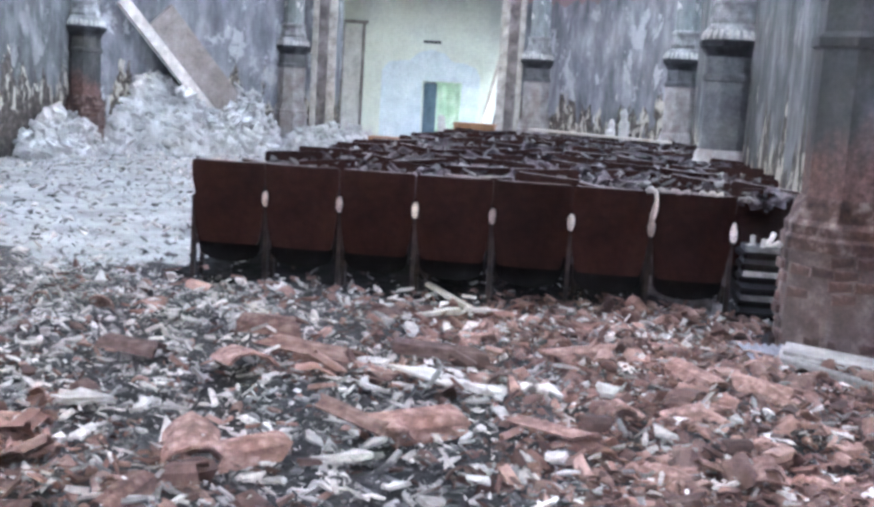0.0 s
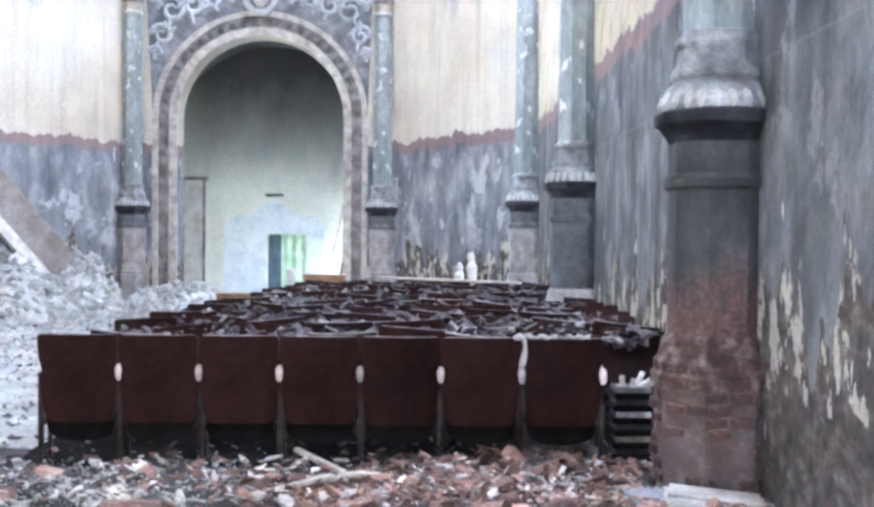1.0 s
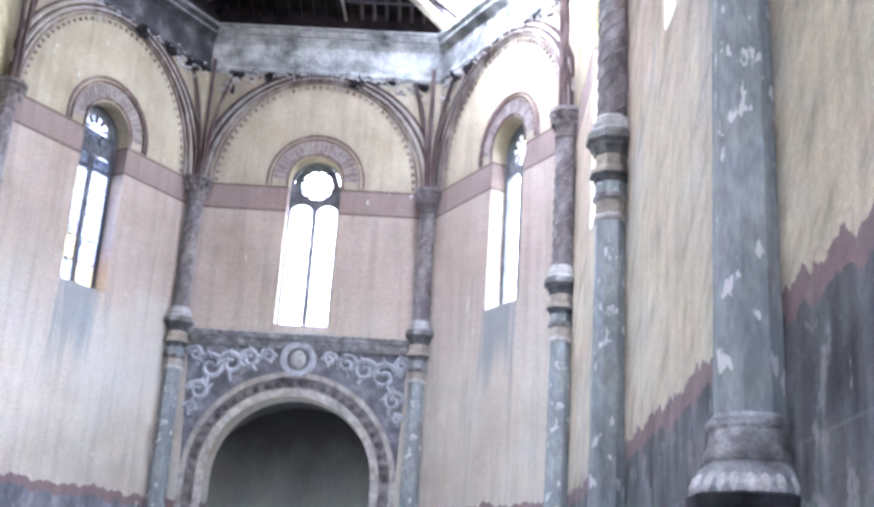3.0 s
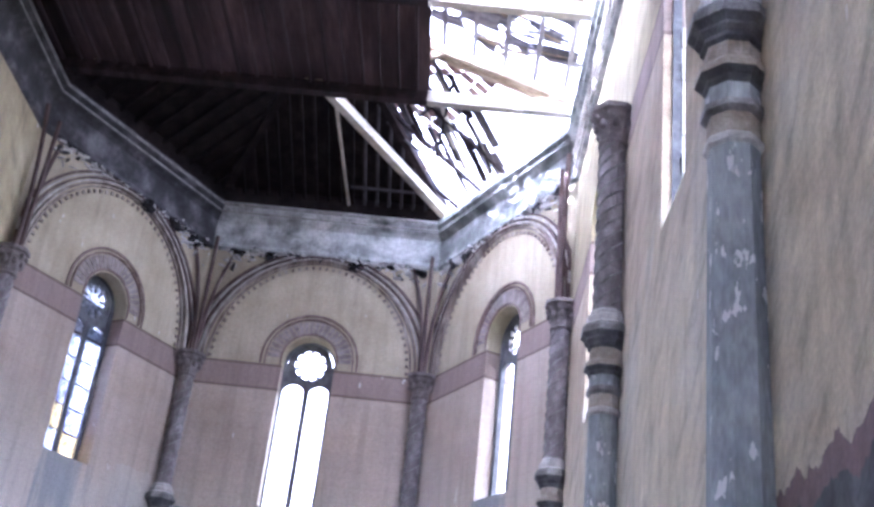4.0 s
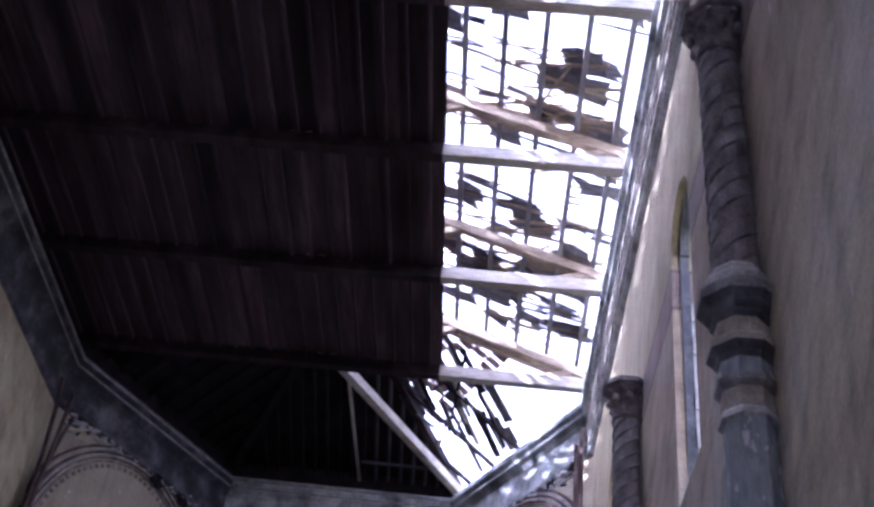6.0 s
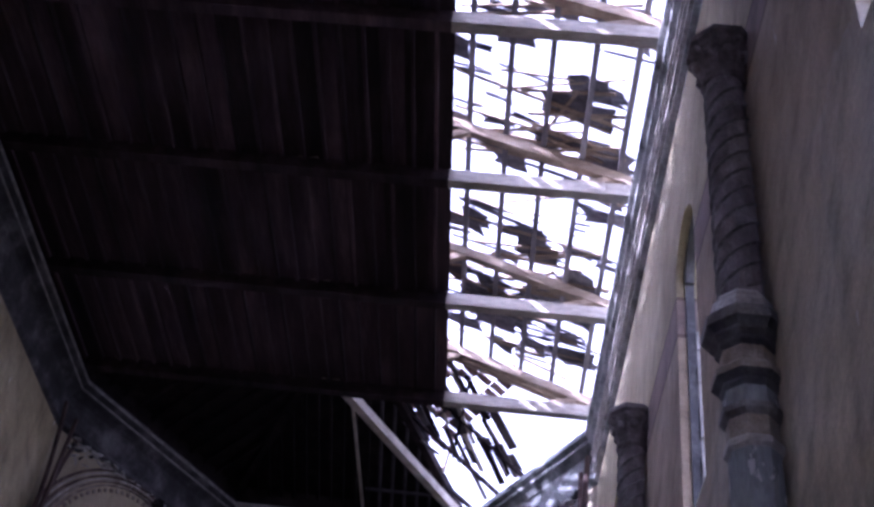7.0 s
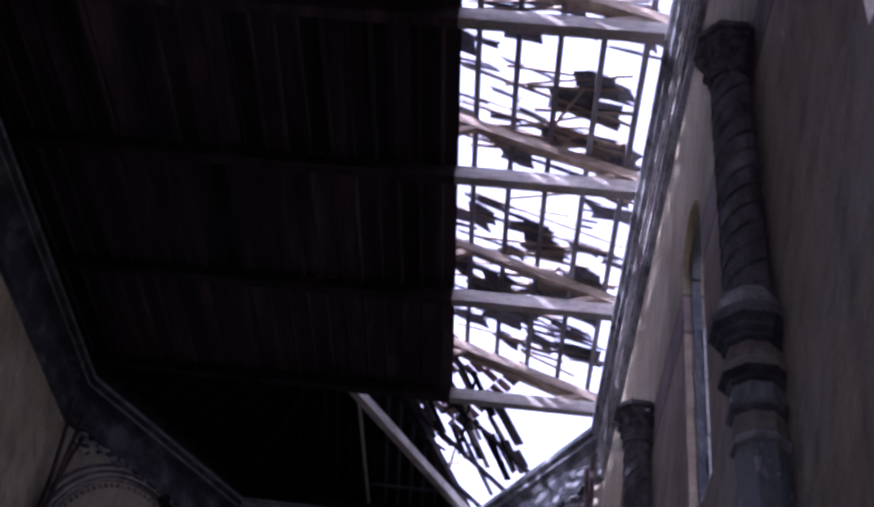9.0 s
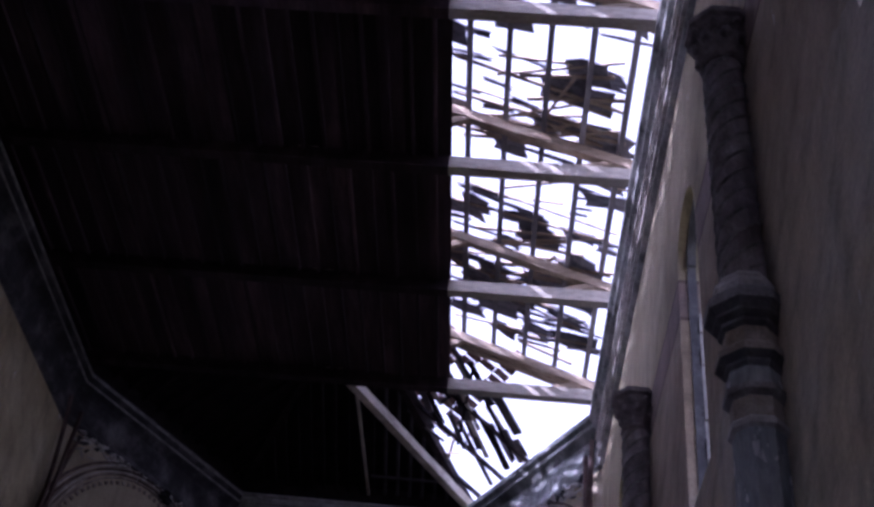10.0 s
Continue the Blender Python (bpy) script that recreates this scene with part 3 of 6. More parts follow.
def thin_plaster(name):
    """Grey plaster worn through to the red brick towards the base."""
    m, n, l, b = nodes_of(name)
    g, xyz = n.new("ShaderNodeNewGeometry"), n.new("ShaderNodeSeparateXYZ")
    l.new(g.outputs["Position"], xyz.inputs[0])
    big, fine = noise_node(n, l, 4.0, 6, "World", (1, 1, 0.5)), noise_node(n, l, 30.0, 4, "World")
    grey = ramp(n, l, big.outputs[0], [(0.3, (0.032, 0.032, 0.03)), (0.5, (0.063, 0.062, 0.059)), (0.7, (0.115, 0.113, 0.109))]).outputs[0]
    red = ramp(n, l, fine.outputs[0], [(0.3, (0.10, 0.05, 0.04)), (0.7, (0.21, 0.12, 0.095))]).outputs[0]
    wear = calc(n, l, "ADD", calc(n, l, "SUBTRACT", 1.3, xyz.outputs[2]), calc(n, l, "MULTIPLY", calc(n, l, "SUBTRACT", big.outputs[0], 0.5), 0.9))
    col = mix(n, l, ramp(n, l, wear, [(0.0, 0.0), (0.22, 0.85)]).outputs[0], grey, red)
    col = mix(n, l, 1.0, col, ramp(n, l, fine.outputs[0], [(0.3, 0.75), (0.7, 1.15)]).outputs[0], "MULTIPLY")
    l.new(col, b.inputs["Base Color"])
    b.inputs["Roughness"].default_value = 0.9
    relief(n, l, b, fine.outputs[0], 0.5, 0.01)
    return m


M_PED = thin_plaster("grey_plaster_over_brick")
M_FLAKE = worn("flaking_plaster_base", (0.22, 0.18, 0.16), (0.34, 0.31, 0.29), (0.50, 0.47, 0.45), 5.0, 0.92)
cols = [wall_column(V_RR.x, y, 0, i == 2, M_FLAKE, *((0.09, -0.22, -0.1) if i == 2 else ())) for i, y in enumerate(COL_Y)]
cols += [wall_column(V_LL.x, y, 0, i == 0, M_FLAKE) for i, y in enumerate(COL_Y)]
cols += [wall_column(V_AR.x, V_AR.y, 0, False, M_FLAKE), wall_column(V_AL.x, V_AL.y, 0, False, M_FLAKE)]


# ---------- windows ----------
def pane_glass(name, tint):
    m, n, l, b = nodes_of(name)
    nz = noise_node(n, l, 14.0, 3)
    tr = n.new("ShaderNodeBsdfTranslucent")
    l.new(ramp(n, l, nz.outputs[0], [(0.35, tuple(c * 0.35 for c in tint)), (0.6, tint)]).outputs[0], tr.inputs["Color"])
    gl = n.new("ShaderNodeBsdfGlossy")
    gl.inputs["Roughness"].default_value = 0.15
    mx = n.new("ShaderNodeMixShader")
    mx.inputs[0].default_value = 0.06
    l.new(tr.outputs[0], mx.inputs[1]); l.new(gl.outputs[0], mx.inputs[2])
    l.new(mx.outputs[0], n["Material Output"].inputs["Surface"])
    return m


M_STAINED = [pane_glass("milky_pane", (0.34, 0.36, 0.40)), pane_glass("amber_pane", (0.33, 0.29, 0.20)), pane_glass("violet_pane", (0.25, 0.26, 0.33)), pane_glass("rose_pane", (0.30, 0.31, 0.335))]
# tints for the unseen west panes, set to steer light along the nave
M_BRIGHTPANE = [pane_glass("bright_milky_pane", (0.92, 0.93, 0.95))] * 4
M_DIMPANE = [pane_glass("dim_milky_pane", (0.55, 0.56, 0.58))] * 4

def tracery(name, m, cu, glazed, deep=0.32, panes=None):
    w = tagged(new(name), "tall twin-lancet church window with a rose above", "window", "tall church windows", "structure")
    w.matrix_world = m @ Matrix.Translation((cu, deep, 0))
    I = Matrix.Identity(4)
    hw, sill, sp = WIN
    zr, rr = 10.12, 0.40
    b = bmesh.new()
    for s in (-1, 1):
        box(b, (s * hw - (0.09 if deep > 0.2 else 0.02), 0, sill), (s * hw + 0.05, 0.1, zr))
    band(b, arc_pts(0, zr, hw - 0.06, 24), arc_pts(0, zr, hw + 0.03, 24), 0, 0.1, I)
    band(b, [(-hw, sill), (hw, sill)], [(-hw, sill + 0.08), (hw, sill + 0.08)], 0, 0.1, I)
    part("window_frame", b, M_STONE, w)
    if deep < 0.2:
        # pale strip added on the far reveal to carry its bright daylight
        b = bmesh.new()
        z = sill
        while z < 9.25:
            h = 0.16 + 0.1 * abs(math.sin(z * 7.3))
            box(b, (hw - 0.035 - 0.02 * math.sin(z * 11), 0.1, z), (hw - 0.002, 0.46, z + h))
            z += h
        part("reveal_lining", b, M_PALE, w, "ragged pale strip added for the daylight on the reveal")
        # tracery left out so the bright strip stays in view
        w["label"] = "tall church window, its tracery left out"
        return w
    b = bmesh.new()
    box(b, (-0.06, 0.01, sill), (0.06, 0.09, zr - rr - 0.06))
    part("mullion", b, M_STONE, w)
    b = bmesh.new()
    band(b, arc_pts(0, zr, rr, 28, 0, 2 * math.pi), arc_pts(0, zr, rr + 0.08, 28, 0, 2 * math.pi), 0.01, 0.09, I)
    band(b, arc_pts(0, zr, 0.33, 28, 0, 2 * math.pi), arc_pts(0, zr, rr, 28, 0, 2 * math.pi), 0.025, 0.075, I)
    for k in range(10):
        a = 2 * math.pi * (k + 0.5) / 10
        c_, s_ = math.cos(a), math.sin(a)
        band(b, [(0.17 * c_ - 0.012 * s_, zr + 0.17 * s_ + 0.012 * c_), (0.36 * c_ - 0.04 * s_, zr + 0.36 * s_ + 0.04 * c_)],
             [(0.17 * c_ + 0.012 * s_, zr + 0.17 * s_ - 0.012 * c_), (0.36 * c_ + 0.04 * s_, zr + 0.36 * s_ - 0.04 * c_)], 0.02, 0.08, I)
    part("rose", b, M_STONE, w, "small ten-petalled rose tracery")
    if glazed:
        b = bmesh.new()
        lathe(b, [(0.53, -0.003), (0.53, 0.003)], 20, m=Matrix.Translation((0, 0.05, zr)) @ Matrix.Rotation(math.pi / 2, 4, "X"))
        part("rose_pane", b, panes[3], w, "violet rose glazing")
        # pane behind the stone, added to stop sun spots through the gaps
        b = bmesh.new()
        box(b, (-hw + 0.05, 0.062, 9.3), (hw - 0.05, 0.066, zr))
        part("spandrel_pane", b, panes[3], w)
    for s in (-1, 1):
        cu2 = s * hw / 2
        b = bmesh.new()
        lz, lr = 9.42, hw / 2 - 0.035
        band(b, arc_pts(cu2, lz, lr, 12), arc_pts(cu2, lz, lr + 0.09, 12), 0.015, 0.085, I)
        head = arc_pts(cu2, lz, lr + 0.08, 16)
        band(b, head, [(u, max(z + 0.005, zr - math.sqrt(max(0.0, 0.45 ** 2 - u * u)))) for u, z in head], 0.02, 0.08, I)
        lancet = part("lancet_head", b, M_STONE, w)
        for k in range(5 if glazed else 0):
            b = bmesh.new()
            z = sill + 0.5 + 0.48 * k
            box(b, (cu2 - lr, 0.04, z), (cu2 + lr, 0.06, z + 0.035))
            part("saddle_bar", b, M_IRON, lancet)
        for k in range(6 if glazed else 0):
            b = bmesh.new()
            z = sill + 0.02 + 0.48 * k
            box(b, (cu2 - lr, 0.045, z), (cu2 + lr, 0.05, min(z + 0.48, 9.6)))
            part("pane", b, panes[(k + (s > 0)) % 3 if k < 3 else 0], lancet, "dusty leaded pane")
    return w


for i, u in enumerate(bay_u):
    tracery("window_e%d" % (i + 1), F_R, u, False, 0.1)
    tracery("window_w%d" % (i + 1), F_L, u, True, panes=M_BRIGHTPANE if i < 2 else M_DIMPANE if i == 2 else M_STAINED)
tracery("window_1", F_C, WU_C, False)
tracery("window_2", F_DR, WU_R, False)
tracery("window_3", F_DL, WU_L, True, panes=M_STAINED)


# ---------- cornice ----------
def cornice(name, m, length, mat):
    b = bmesh.new()
    prof = [(0.0, 12.5), (0.07, 12.56), (0.07, 12.62), (0.05, 12.66), (0.06, 13.2), (0.12, 13.28), (0.20, 13.34), (0.20, 13.42), (0.27, 13.48), (0.27, 13.6), (0.0, 13.6)]
    rows = [[b.verts.new(m @ Vector((u, -d, z))) for d, z in prof] for u in (-0.15 if length < 6 else 0, length + (0.15 if length < 6 else 0))]
    for i in range(len(prof)):
        j = (i + 1) % len(prof)
        b.faces.new((rows[0][i], rows[1][i], rows[1][j], rows[0][j]))
    b.faces.new(rows[0]); b.faces.new(rows[1][::-1])
    return structure(name, b, mat, "mould-stained plaster cornice under the roof", "cornice")


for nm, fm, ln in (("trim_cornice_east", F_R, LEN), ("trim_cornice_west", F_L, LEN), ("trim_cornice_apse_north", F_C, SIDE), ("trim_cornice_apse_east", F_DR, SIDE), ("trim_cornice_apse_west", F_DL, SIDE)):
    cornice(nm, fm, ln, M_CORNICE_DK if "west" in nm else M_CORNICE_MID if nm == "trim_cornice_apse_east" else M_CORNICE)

for nm, fm, ln in (("trim_fillets_east", F_R, LEN),):
    g = tagged(new(nm), "pale weathered fillets along the plaster cornice", "cornice", "", "structure")
    for d, z, h in ((0.11, 12.70, 0.07), (0.13, 12.88, 0.06), (0.15, 13.05, 0.05)):
        b = bmesh.new()
        box(b, (0.0, -d, z), (ln, -0.05, z + h), fm)
        part("fillet", b, M_CREAMTRIM, g)
for nm, fm, ln in (("trim_fillet_west", F_L, LEN), ("trim_fillet_apse_west", F_DL, SIDE), ("trim_fillet_apse_north", F_C, SIDE)):
    g = tagged(new(nm), "grey weathered edge of the plaster cornice", "cornice", "", "structure")
    for d, z, h in ((0.29, 13.50, 0.055), (0.215, 13.36, 0.04)):
        b = bmesh.new()
        box(b, (0.0, -d, z), (ln, -0.1, z + h), fm)
        part("fillet", b, M_RING, g)

# ---------- roof timbers ----------
RIDGE, EAVE, SLOPE = 15.8, 14.0, 0.355
X_EDGE = -1.17
M_PALE_TIMBER = worn("pale_timber", (0.30, 0.26, 0.20), (0.46, 0.41, 0.33), (0.60, 0.55, 0.46), 3.0, 0.85, stretch=(0.3, 1, 1))
XE, XW = V_RR.x + 0.1, V_LL.x - 0.1
TRUSS_Y = [17.8 - 2.9 * i for i in range(10)]
for y in TRUSS_Y:
    t = thing("roof_truss", "weathered timber roof truss spanning the nave", "roof truss", "trusses of the nave roof", at=(CX, y, H_TIE))
    o = Vector((CX, y, H_TIE))
    def tb(name, a, b_, w, h):
        b = bmesh.new()
        beam(b, Vector(a) - o, Vector(b_) - o, w, h)
        part(name, b, M_TIMBER, t)
    # beam split at the ceiling edge, shade and skylight put into two tones
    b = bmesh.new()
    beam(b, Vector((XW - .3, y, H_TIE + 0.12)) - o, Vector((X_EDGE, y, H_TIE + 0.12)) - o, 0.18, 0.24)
    part("tie_beam", b, M_OLDWOOD, t, "covered half of the tie beam, shade put into its dark tone")
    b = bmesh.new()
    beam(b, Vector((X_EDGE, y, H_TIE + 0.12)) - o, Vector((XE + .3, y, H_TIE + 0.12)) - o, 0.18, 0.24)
    part("tie_beam", b, M_PALE_TIMBER, t, "open half of the tie beam, skylight put into its pale tone")
    for s, xe in ((1, XE), (-1, XW)):
        tb("rafter", (xe, y, EAVE), (CX, y, RIDGE), 0.14, 0.18)
        tb("strut", (CX + s * 0.15, y, H_TIE + 0.3), (CX + s * 2.4, y, RIDGE - 2.4 * SLOPE), 0.1, 0.12)
        tb("brace", (xe - s * 0.9, y, H_TIE + 0.25), (xe - s * 0.4, y, EAVE + 0.1), 0.1, 0.1)
    tb("prop", (XE - 0.15, y, H_TIE + 0.24), (XE - 0.75, y + 0.35, EAVE + 0.28), 0.08, 0.08)
    tb("prop", (XE - 0.7, y, H_TIE + 0.24), (XE - 0.1, y + 0.4, EAVE + 0.12), 0.08, 0.08)
    tb("king_post", (CX, y, H_TIE + 0.2), (CX, y, RIDGE), 0.14, 0.14)

# flat boarded ceiling over the west part of the nave
bm = bmesh.new()
x = XW - 0.2
random.seed(5)
while x < X_EDGE - 0.05:
    w = min(0.33 + random.uniform(-0.03, 0.03), X_EDGE - x)
    for ya, yb in zip(TRUSS_Y, TRUSS_Y[1:]):
        tilt = 0.05
        box(bm, (-0.03, yb - 0.01, 0), (w + 0.03, ya + 0.01, 0.025), Matrix.Translation((x, 0, H_TIE + 0.25)) @ Matrix.Rotation(-tilt * 3.2, 4, "Y"))
    x += w
x = XW + 0.1
while x < X_EDGE - 0.1:
    for ya, yb in zip(TRUSS_Y, TRUSS_Y[1:]):
        box(bm, (x - 0.025, yb + 0.1, H_TIE + 0.17), (x + 0.025, ya - 0.1, H_TIE + 0.235))
    x += 0.34
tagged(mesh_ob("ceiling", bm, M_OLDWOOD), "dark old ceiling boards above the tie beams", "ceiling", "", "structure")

# purlins and what is left of the east slope
M_POLE = worn("grey_weathered_pole", (0.11, 0.10, 0.105), (0.20, 0.185, 0.19), (0.34, 0.32, 0.32), 3.0, 0.88, stretch=(1, 0.2, 1))
for x in (-2.7, -2.1, -1.55, -0.98, -0.38, 0.22, 0.82, 1.4):
    b = bmesh.new()
    z = RIDGE - (x - CX) * SLOPE + 0.13
    beam(b, (x, BACK, z), (x, 17.9, z), 0.09, 0.09)
    p = thing("purlin", "thin grey purlin along the open roof slope", "purlin", "purlins of the open roof slope", at=(0, 0, 0))
    part("pole", b, M_POLE, p)
# covered west slope
bm = bmesh.new()
beam(bm, ((XW + CX) / 2 - .1, BACK, (EAVE + RIDGE) / 2 + 0.3), ((XW + CX) / 2 - .1, 17.9, (EAVE + RIDGE) / 2 + 0.3), 5.6, 0.06, (-SLOPE, 0, 1))
b = bmesh.new()
box(b, (0, -0.02, H_WALL), (LEN, 0.35, 14.3), F_L)
structure("trim_wall_plate_west", b, M_OLDWOOD, "dark timber wall plate under the roof", "wall plate")
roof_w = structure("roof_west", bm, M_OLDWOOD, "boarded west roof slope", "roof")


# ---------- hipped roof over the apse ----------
# near-black copy of the roof boards, darker than the ceiling's
M_HIPWOOD = worn("near_black_roof_boards", (0.007, 0.005, 0.006), (0.015, 0.0105, 0.011), (0.03, 0.021, 0.021), 3.0, 0.9, vary=0.4, coord="World", gloss=0.15)
APEX = Vector((CX, 17.8, RIDGE))
EZ = 13.95


# unseen cover over the near east slope, added to dim floor and wall
bm = bmesh.new()
beam(bm, ((XE + CX) / 2 + .1, BACK, (EAVE + RIDGE) / 2 + 0.3), ((XE + CX) / 2 + .1, 6.6, (EAVE + RIDGE) / 2 + 0.3), 5.6, 0.06, (SLOPE, 0, 1))
structure("roof_east_covered", bm, M_OLDWOOD, "unseen boarding added over the east roof slope to darken the foreground", "roof")


def eave(v):
    d = (v - Vector((CX, CY, 0)))
    return Vector((CX, CY, 0)) + d * (1 + 0.35 / d.length) + Vector((0, 0, EZ))


E_RR, E_AR, E_AL, E_LL = eave(V_RR), eave(V_AR), eave(V_AL), eave(V_LL)
M_JACK = worn("grey_jack_rafter", (0.035, 0.028, 0.03), (0.06, 0.05, 0.052), (0.10, 0.085, 0.087), 3.0, 0.85)
hip = thing("apse_roof", "broken hipped timber roof over the apse, open on one side", "roof", at=APEX)
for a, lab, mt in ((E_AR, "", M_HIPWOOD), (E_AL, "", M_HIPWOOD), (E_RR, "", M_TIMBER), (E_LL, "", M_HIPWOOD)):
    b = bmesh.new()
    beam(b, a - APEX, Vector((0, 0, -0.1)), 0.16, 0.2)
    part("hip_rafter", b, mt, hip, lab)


def hip_face(a, b_, n, cover, mat, skip=()):
    """Jack rafters from the eave up to the hips, and the boards over them."""
    along = b_ - a
    mid = (a + b_) / 2
    for i in range(1, n):
        if i in skip:
            continue
        s = i / n
        foot = a + along * s
        k = 1 - abs(2 * s - 1)
        end = foot + (APEX - mid) * k
        b = bmesh.new()
        beam(b, foot - APEX, end - APEX, 0.06, 0.09)
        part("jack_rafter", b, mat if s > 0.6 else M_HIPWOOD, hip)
    if cover:
        up = (b_ - a).cross(APEX - a).normalized()
        up = up if up.z > 0 else -up
        b = bmesh.new()
        lo = [b.verts.new(p + up * 0.09 - APEX) for p in (a, b_, APEX)]
        hi = [b.verts.new(p + up * 0.13 - APEX) for p in (a, b_, APEX)]
        b.faces.new(lo); b.faces.new(hi[::-1])
        for i in range(3):
            j = (i + 1) % 3
            b.faces.new((lo[i], lo[j], hi[j], hi[i]))
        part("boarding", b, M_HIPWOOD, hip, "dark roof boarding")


b = bmesh.new()
beam(b, E_AR - APEX + Vector((0, 0, -0.02)), Vector((0.15, 0.25, 13.98 - RIDGE)), 0.17, 0.2)
part("dragon_beam", b, M_PALE_TIMBER, hip, "pale diagonal beam")
b = bmesh.new()
beam(b, Vector((-2.95, 22.45, 13.95)) - APEX, Vector((-3.22, 19.7, 14.93)) - APEX, 0.055, 0.06)
part("post", b, M_PALE_TIMBER, hip, "pale thin post")
b = bmesh.new()
beam(b, Vector((-2.9, 21.9, 14.1)) - APEX, Vector((-1.35, 21.9, 14.1)) - APEX, 0.05, 0.06)
part("rail", b, M_JACK, hip, "thin cross rail between the rafters")
for fm, ln in ((F_C, SIDE), (F_DL, SIDE)):
    b = bmesh.new()
    box(b, (-0.1, -0.04, H_WALL), (ln + 0.1, 0.3, EZ + 0.16), Matrix.Translation(-APEX) @ fm)
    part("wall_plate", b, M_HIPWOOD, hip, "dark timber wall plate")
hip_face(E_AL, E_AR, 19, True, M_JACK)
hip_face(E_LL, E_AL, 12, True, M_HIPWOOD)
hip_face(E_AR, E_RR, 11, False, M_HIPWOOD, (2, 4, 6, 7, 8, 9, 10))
random.seed(21)
# broken boards and laths left in the open face, most of them along the hip
V_A, V_R = E_AR - APEX, E_RR - APEX
for i in range(30):
    c_ = 0.03 + 0.014 * i + random.uniform(-0.01, 0.01)
    a0 = random.uniform(0.02, 0.5)
    a1 = min(a0 + random.uniform(0.1, 0.34), 0.97 - c_)
    p, q = V_A * a0 + V_R * c_, V_A * a1 + V_R * (c_ + random.uniform(-0.02, 0.02))
    b = bmesh.new()
    beam(b, p + Vector((0, 0, random.uniform(0, 0.1))), q + Vector((0, 0, random.uniform(-0.1, 0.1))), random.uniform(0.06, 0.15), 0.03)
    part("loose_board", b, random.choice((M_JACK, M_JACK, M_HIPWOOD, M_PALE_TIMBER)), hip)
for i in range(13):
    a0, c_ = random.uniform(0.3, 0.8), random.uniform(0.02, 0.2)
    p = V_A * a0 + V_R * c_
    d = Vector((random.uniform(-0.7, 0.7), random.uniform(-0.6, 0.6), random.uniform(-0.1, 0.4))).normalized() * random.uniform(0.4, 1.1)
    b = bmesh.new()
    beam(b, p, p + d, random.uniform(0.03, 0.07), 0.03)
    part("loose_lath", b, random.choice((M_TIMBER, M_JACK)), hip)
# tiles added near the apex, gapped to dapple the sun on the wall
b = bmesh.new()
e1, e2 = (V_R - V_A).normalized(), ((V_A + V_R) / 2).normalized()
e3 = e1.cross(e2).normalized()
e3 = e3 if e3.z > 0 else -e3
axes = Matrix.Identity(4)
axes.col[0].xyz, axes.col[1].xyz, axes.col[2].xyz = e1, e2, e3
depth = ((V_A + V_R) / 2).length
row = 0.12
while row < depth * 0.62:
    half = row * math.tan(radians(29)) * 1.0
    col_ = -half
    while col_ < half:
        if random.random() < 0.72:
            box(b, (0, 0, 0.12), (0.19, 0.32, 0.135), axes @ Matrix.Translation((col_, row, 0)) @ Matrix.Rotation(random.uniform(-0.12, 0.12), 4, "Z"))
        col_ += 0.24
    row += 0.33
part("tile_remnant", b, M_TILE, hip, "terracotta tiles added near the apex to dapple the sun")["kind"] = "stuff"
b = bmesh.new()
beam(b, V_A * 0.62 + V_R * 0.12, V_A * 0.12 + V_R * 0.42, 0.06, 0.06)
part("loose_lath", b, M_HIPWOOD, hip)
b = bmesh.new()
beam(b, V_A * 0.22 + V_R * 0.46, V_A * 0.4 + V_R * 0.47, 0.2, 0.05)
part("loose_board", b, M_JACK, hip)

# what is left of the east slope: broken boards and tiles on the purlins
east = tagged(new("roof_east"), "open east roof slope with a few broken boards and tiles left", "roof", "", "structure")
M_BOARD = worn("weathered_roof_board", (0.10, 0.095, 0.105), (0.20, 0.19, 0.205), (0.34, 0.32, 0.33), 3.0, 0.9, vary=0.5)
bd = [bmesh.new() for _ in range(8)]
random.seed(8)
for b in bd:
    ring = [(-0.5, -0.5), (-0.1, -0.5 + random.uniform(-0.1, 0.1)), (0.5, -0.5 + random.uniform(0, 0.3)), (0.42, random.uniform(-0.2, 0.2)), (0.5, 0.5), (0.1, 0.5 + random.uniform(-0.25, 0.1)), (-0.5, 0.5 - random.uniform(0, 0.3)), (-0.4, random.uniform(-0.2, 0.2))]
    n = len(ring)
    lo = [b.verts.new((x_ + random.uniform(-.06, .06), y_ + random.uniform(-.06, .06), 0)) for x_, y_ in ring]
    hi = [b.verts.new((v.co.x, v.co.y, 0.03)) for v in lo]
    b.faces.new(lo[::-1]); b.faces.new(hi)
    for i in range(n):
        j = (i + 1) % n
        b.faces.new((lo[i], lo[j], hi[j], hi[i]))
shard_me = []
for b in bd:
    me = bpy.data.meshes.new("board")
    bmesh.ops.recalc_face_normals(b, faces=b.faces)
    b.to_mesh(me); b.free()
    me.materials.append(M_BOARD)
    shard_me.append(me)
tilt_e = math.atan(SLOPE)
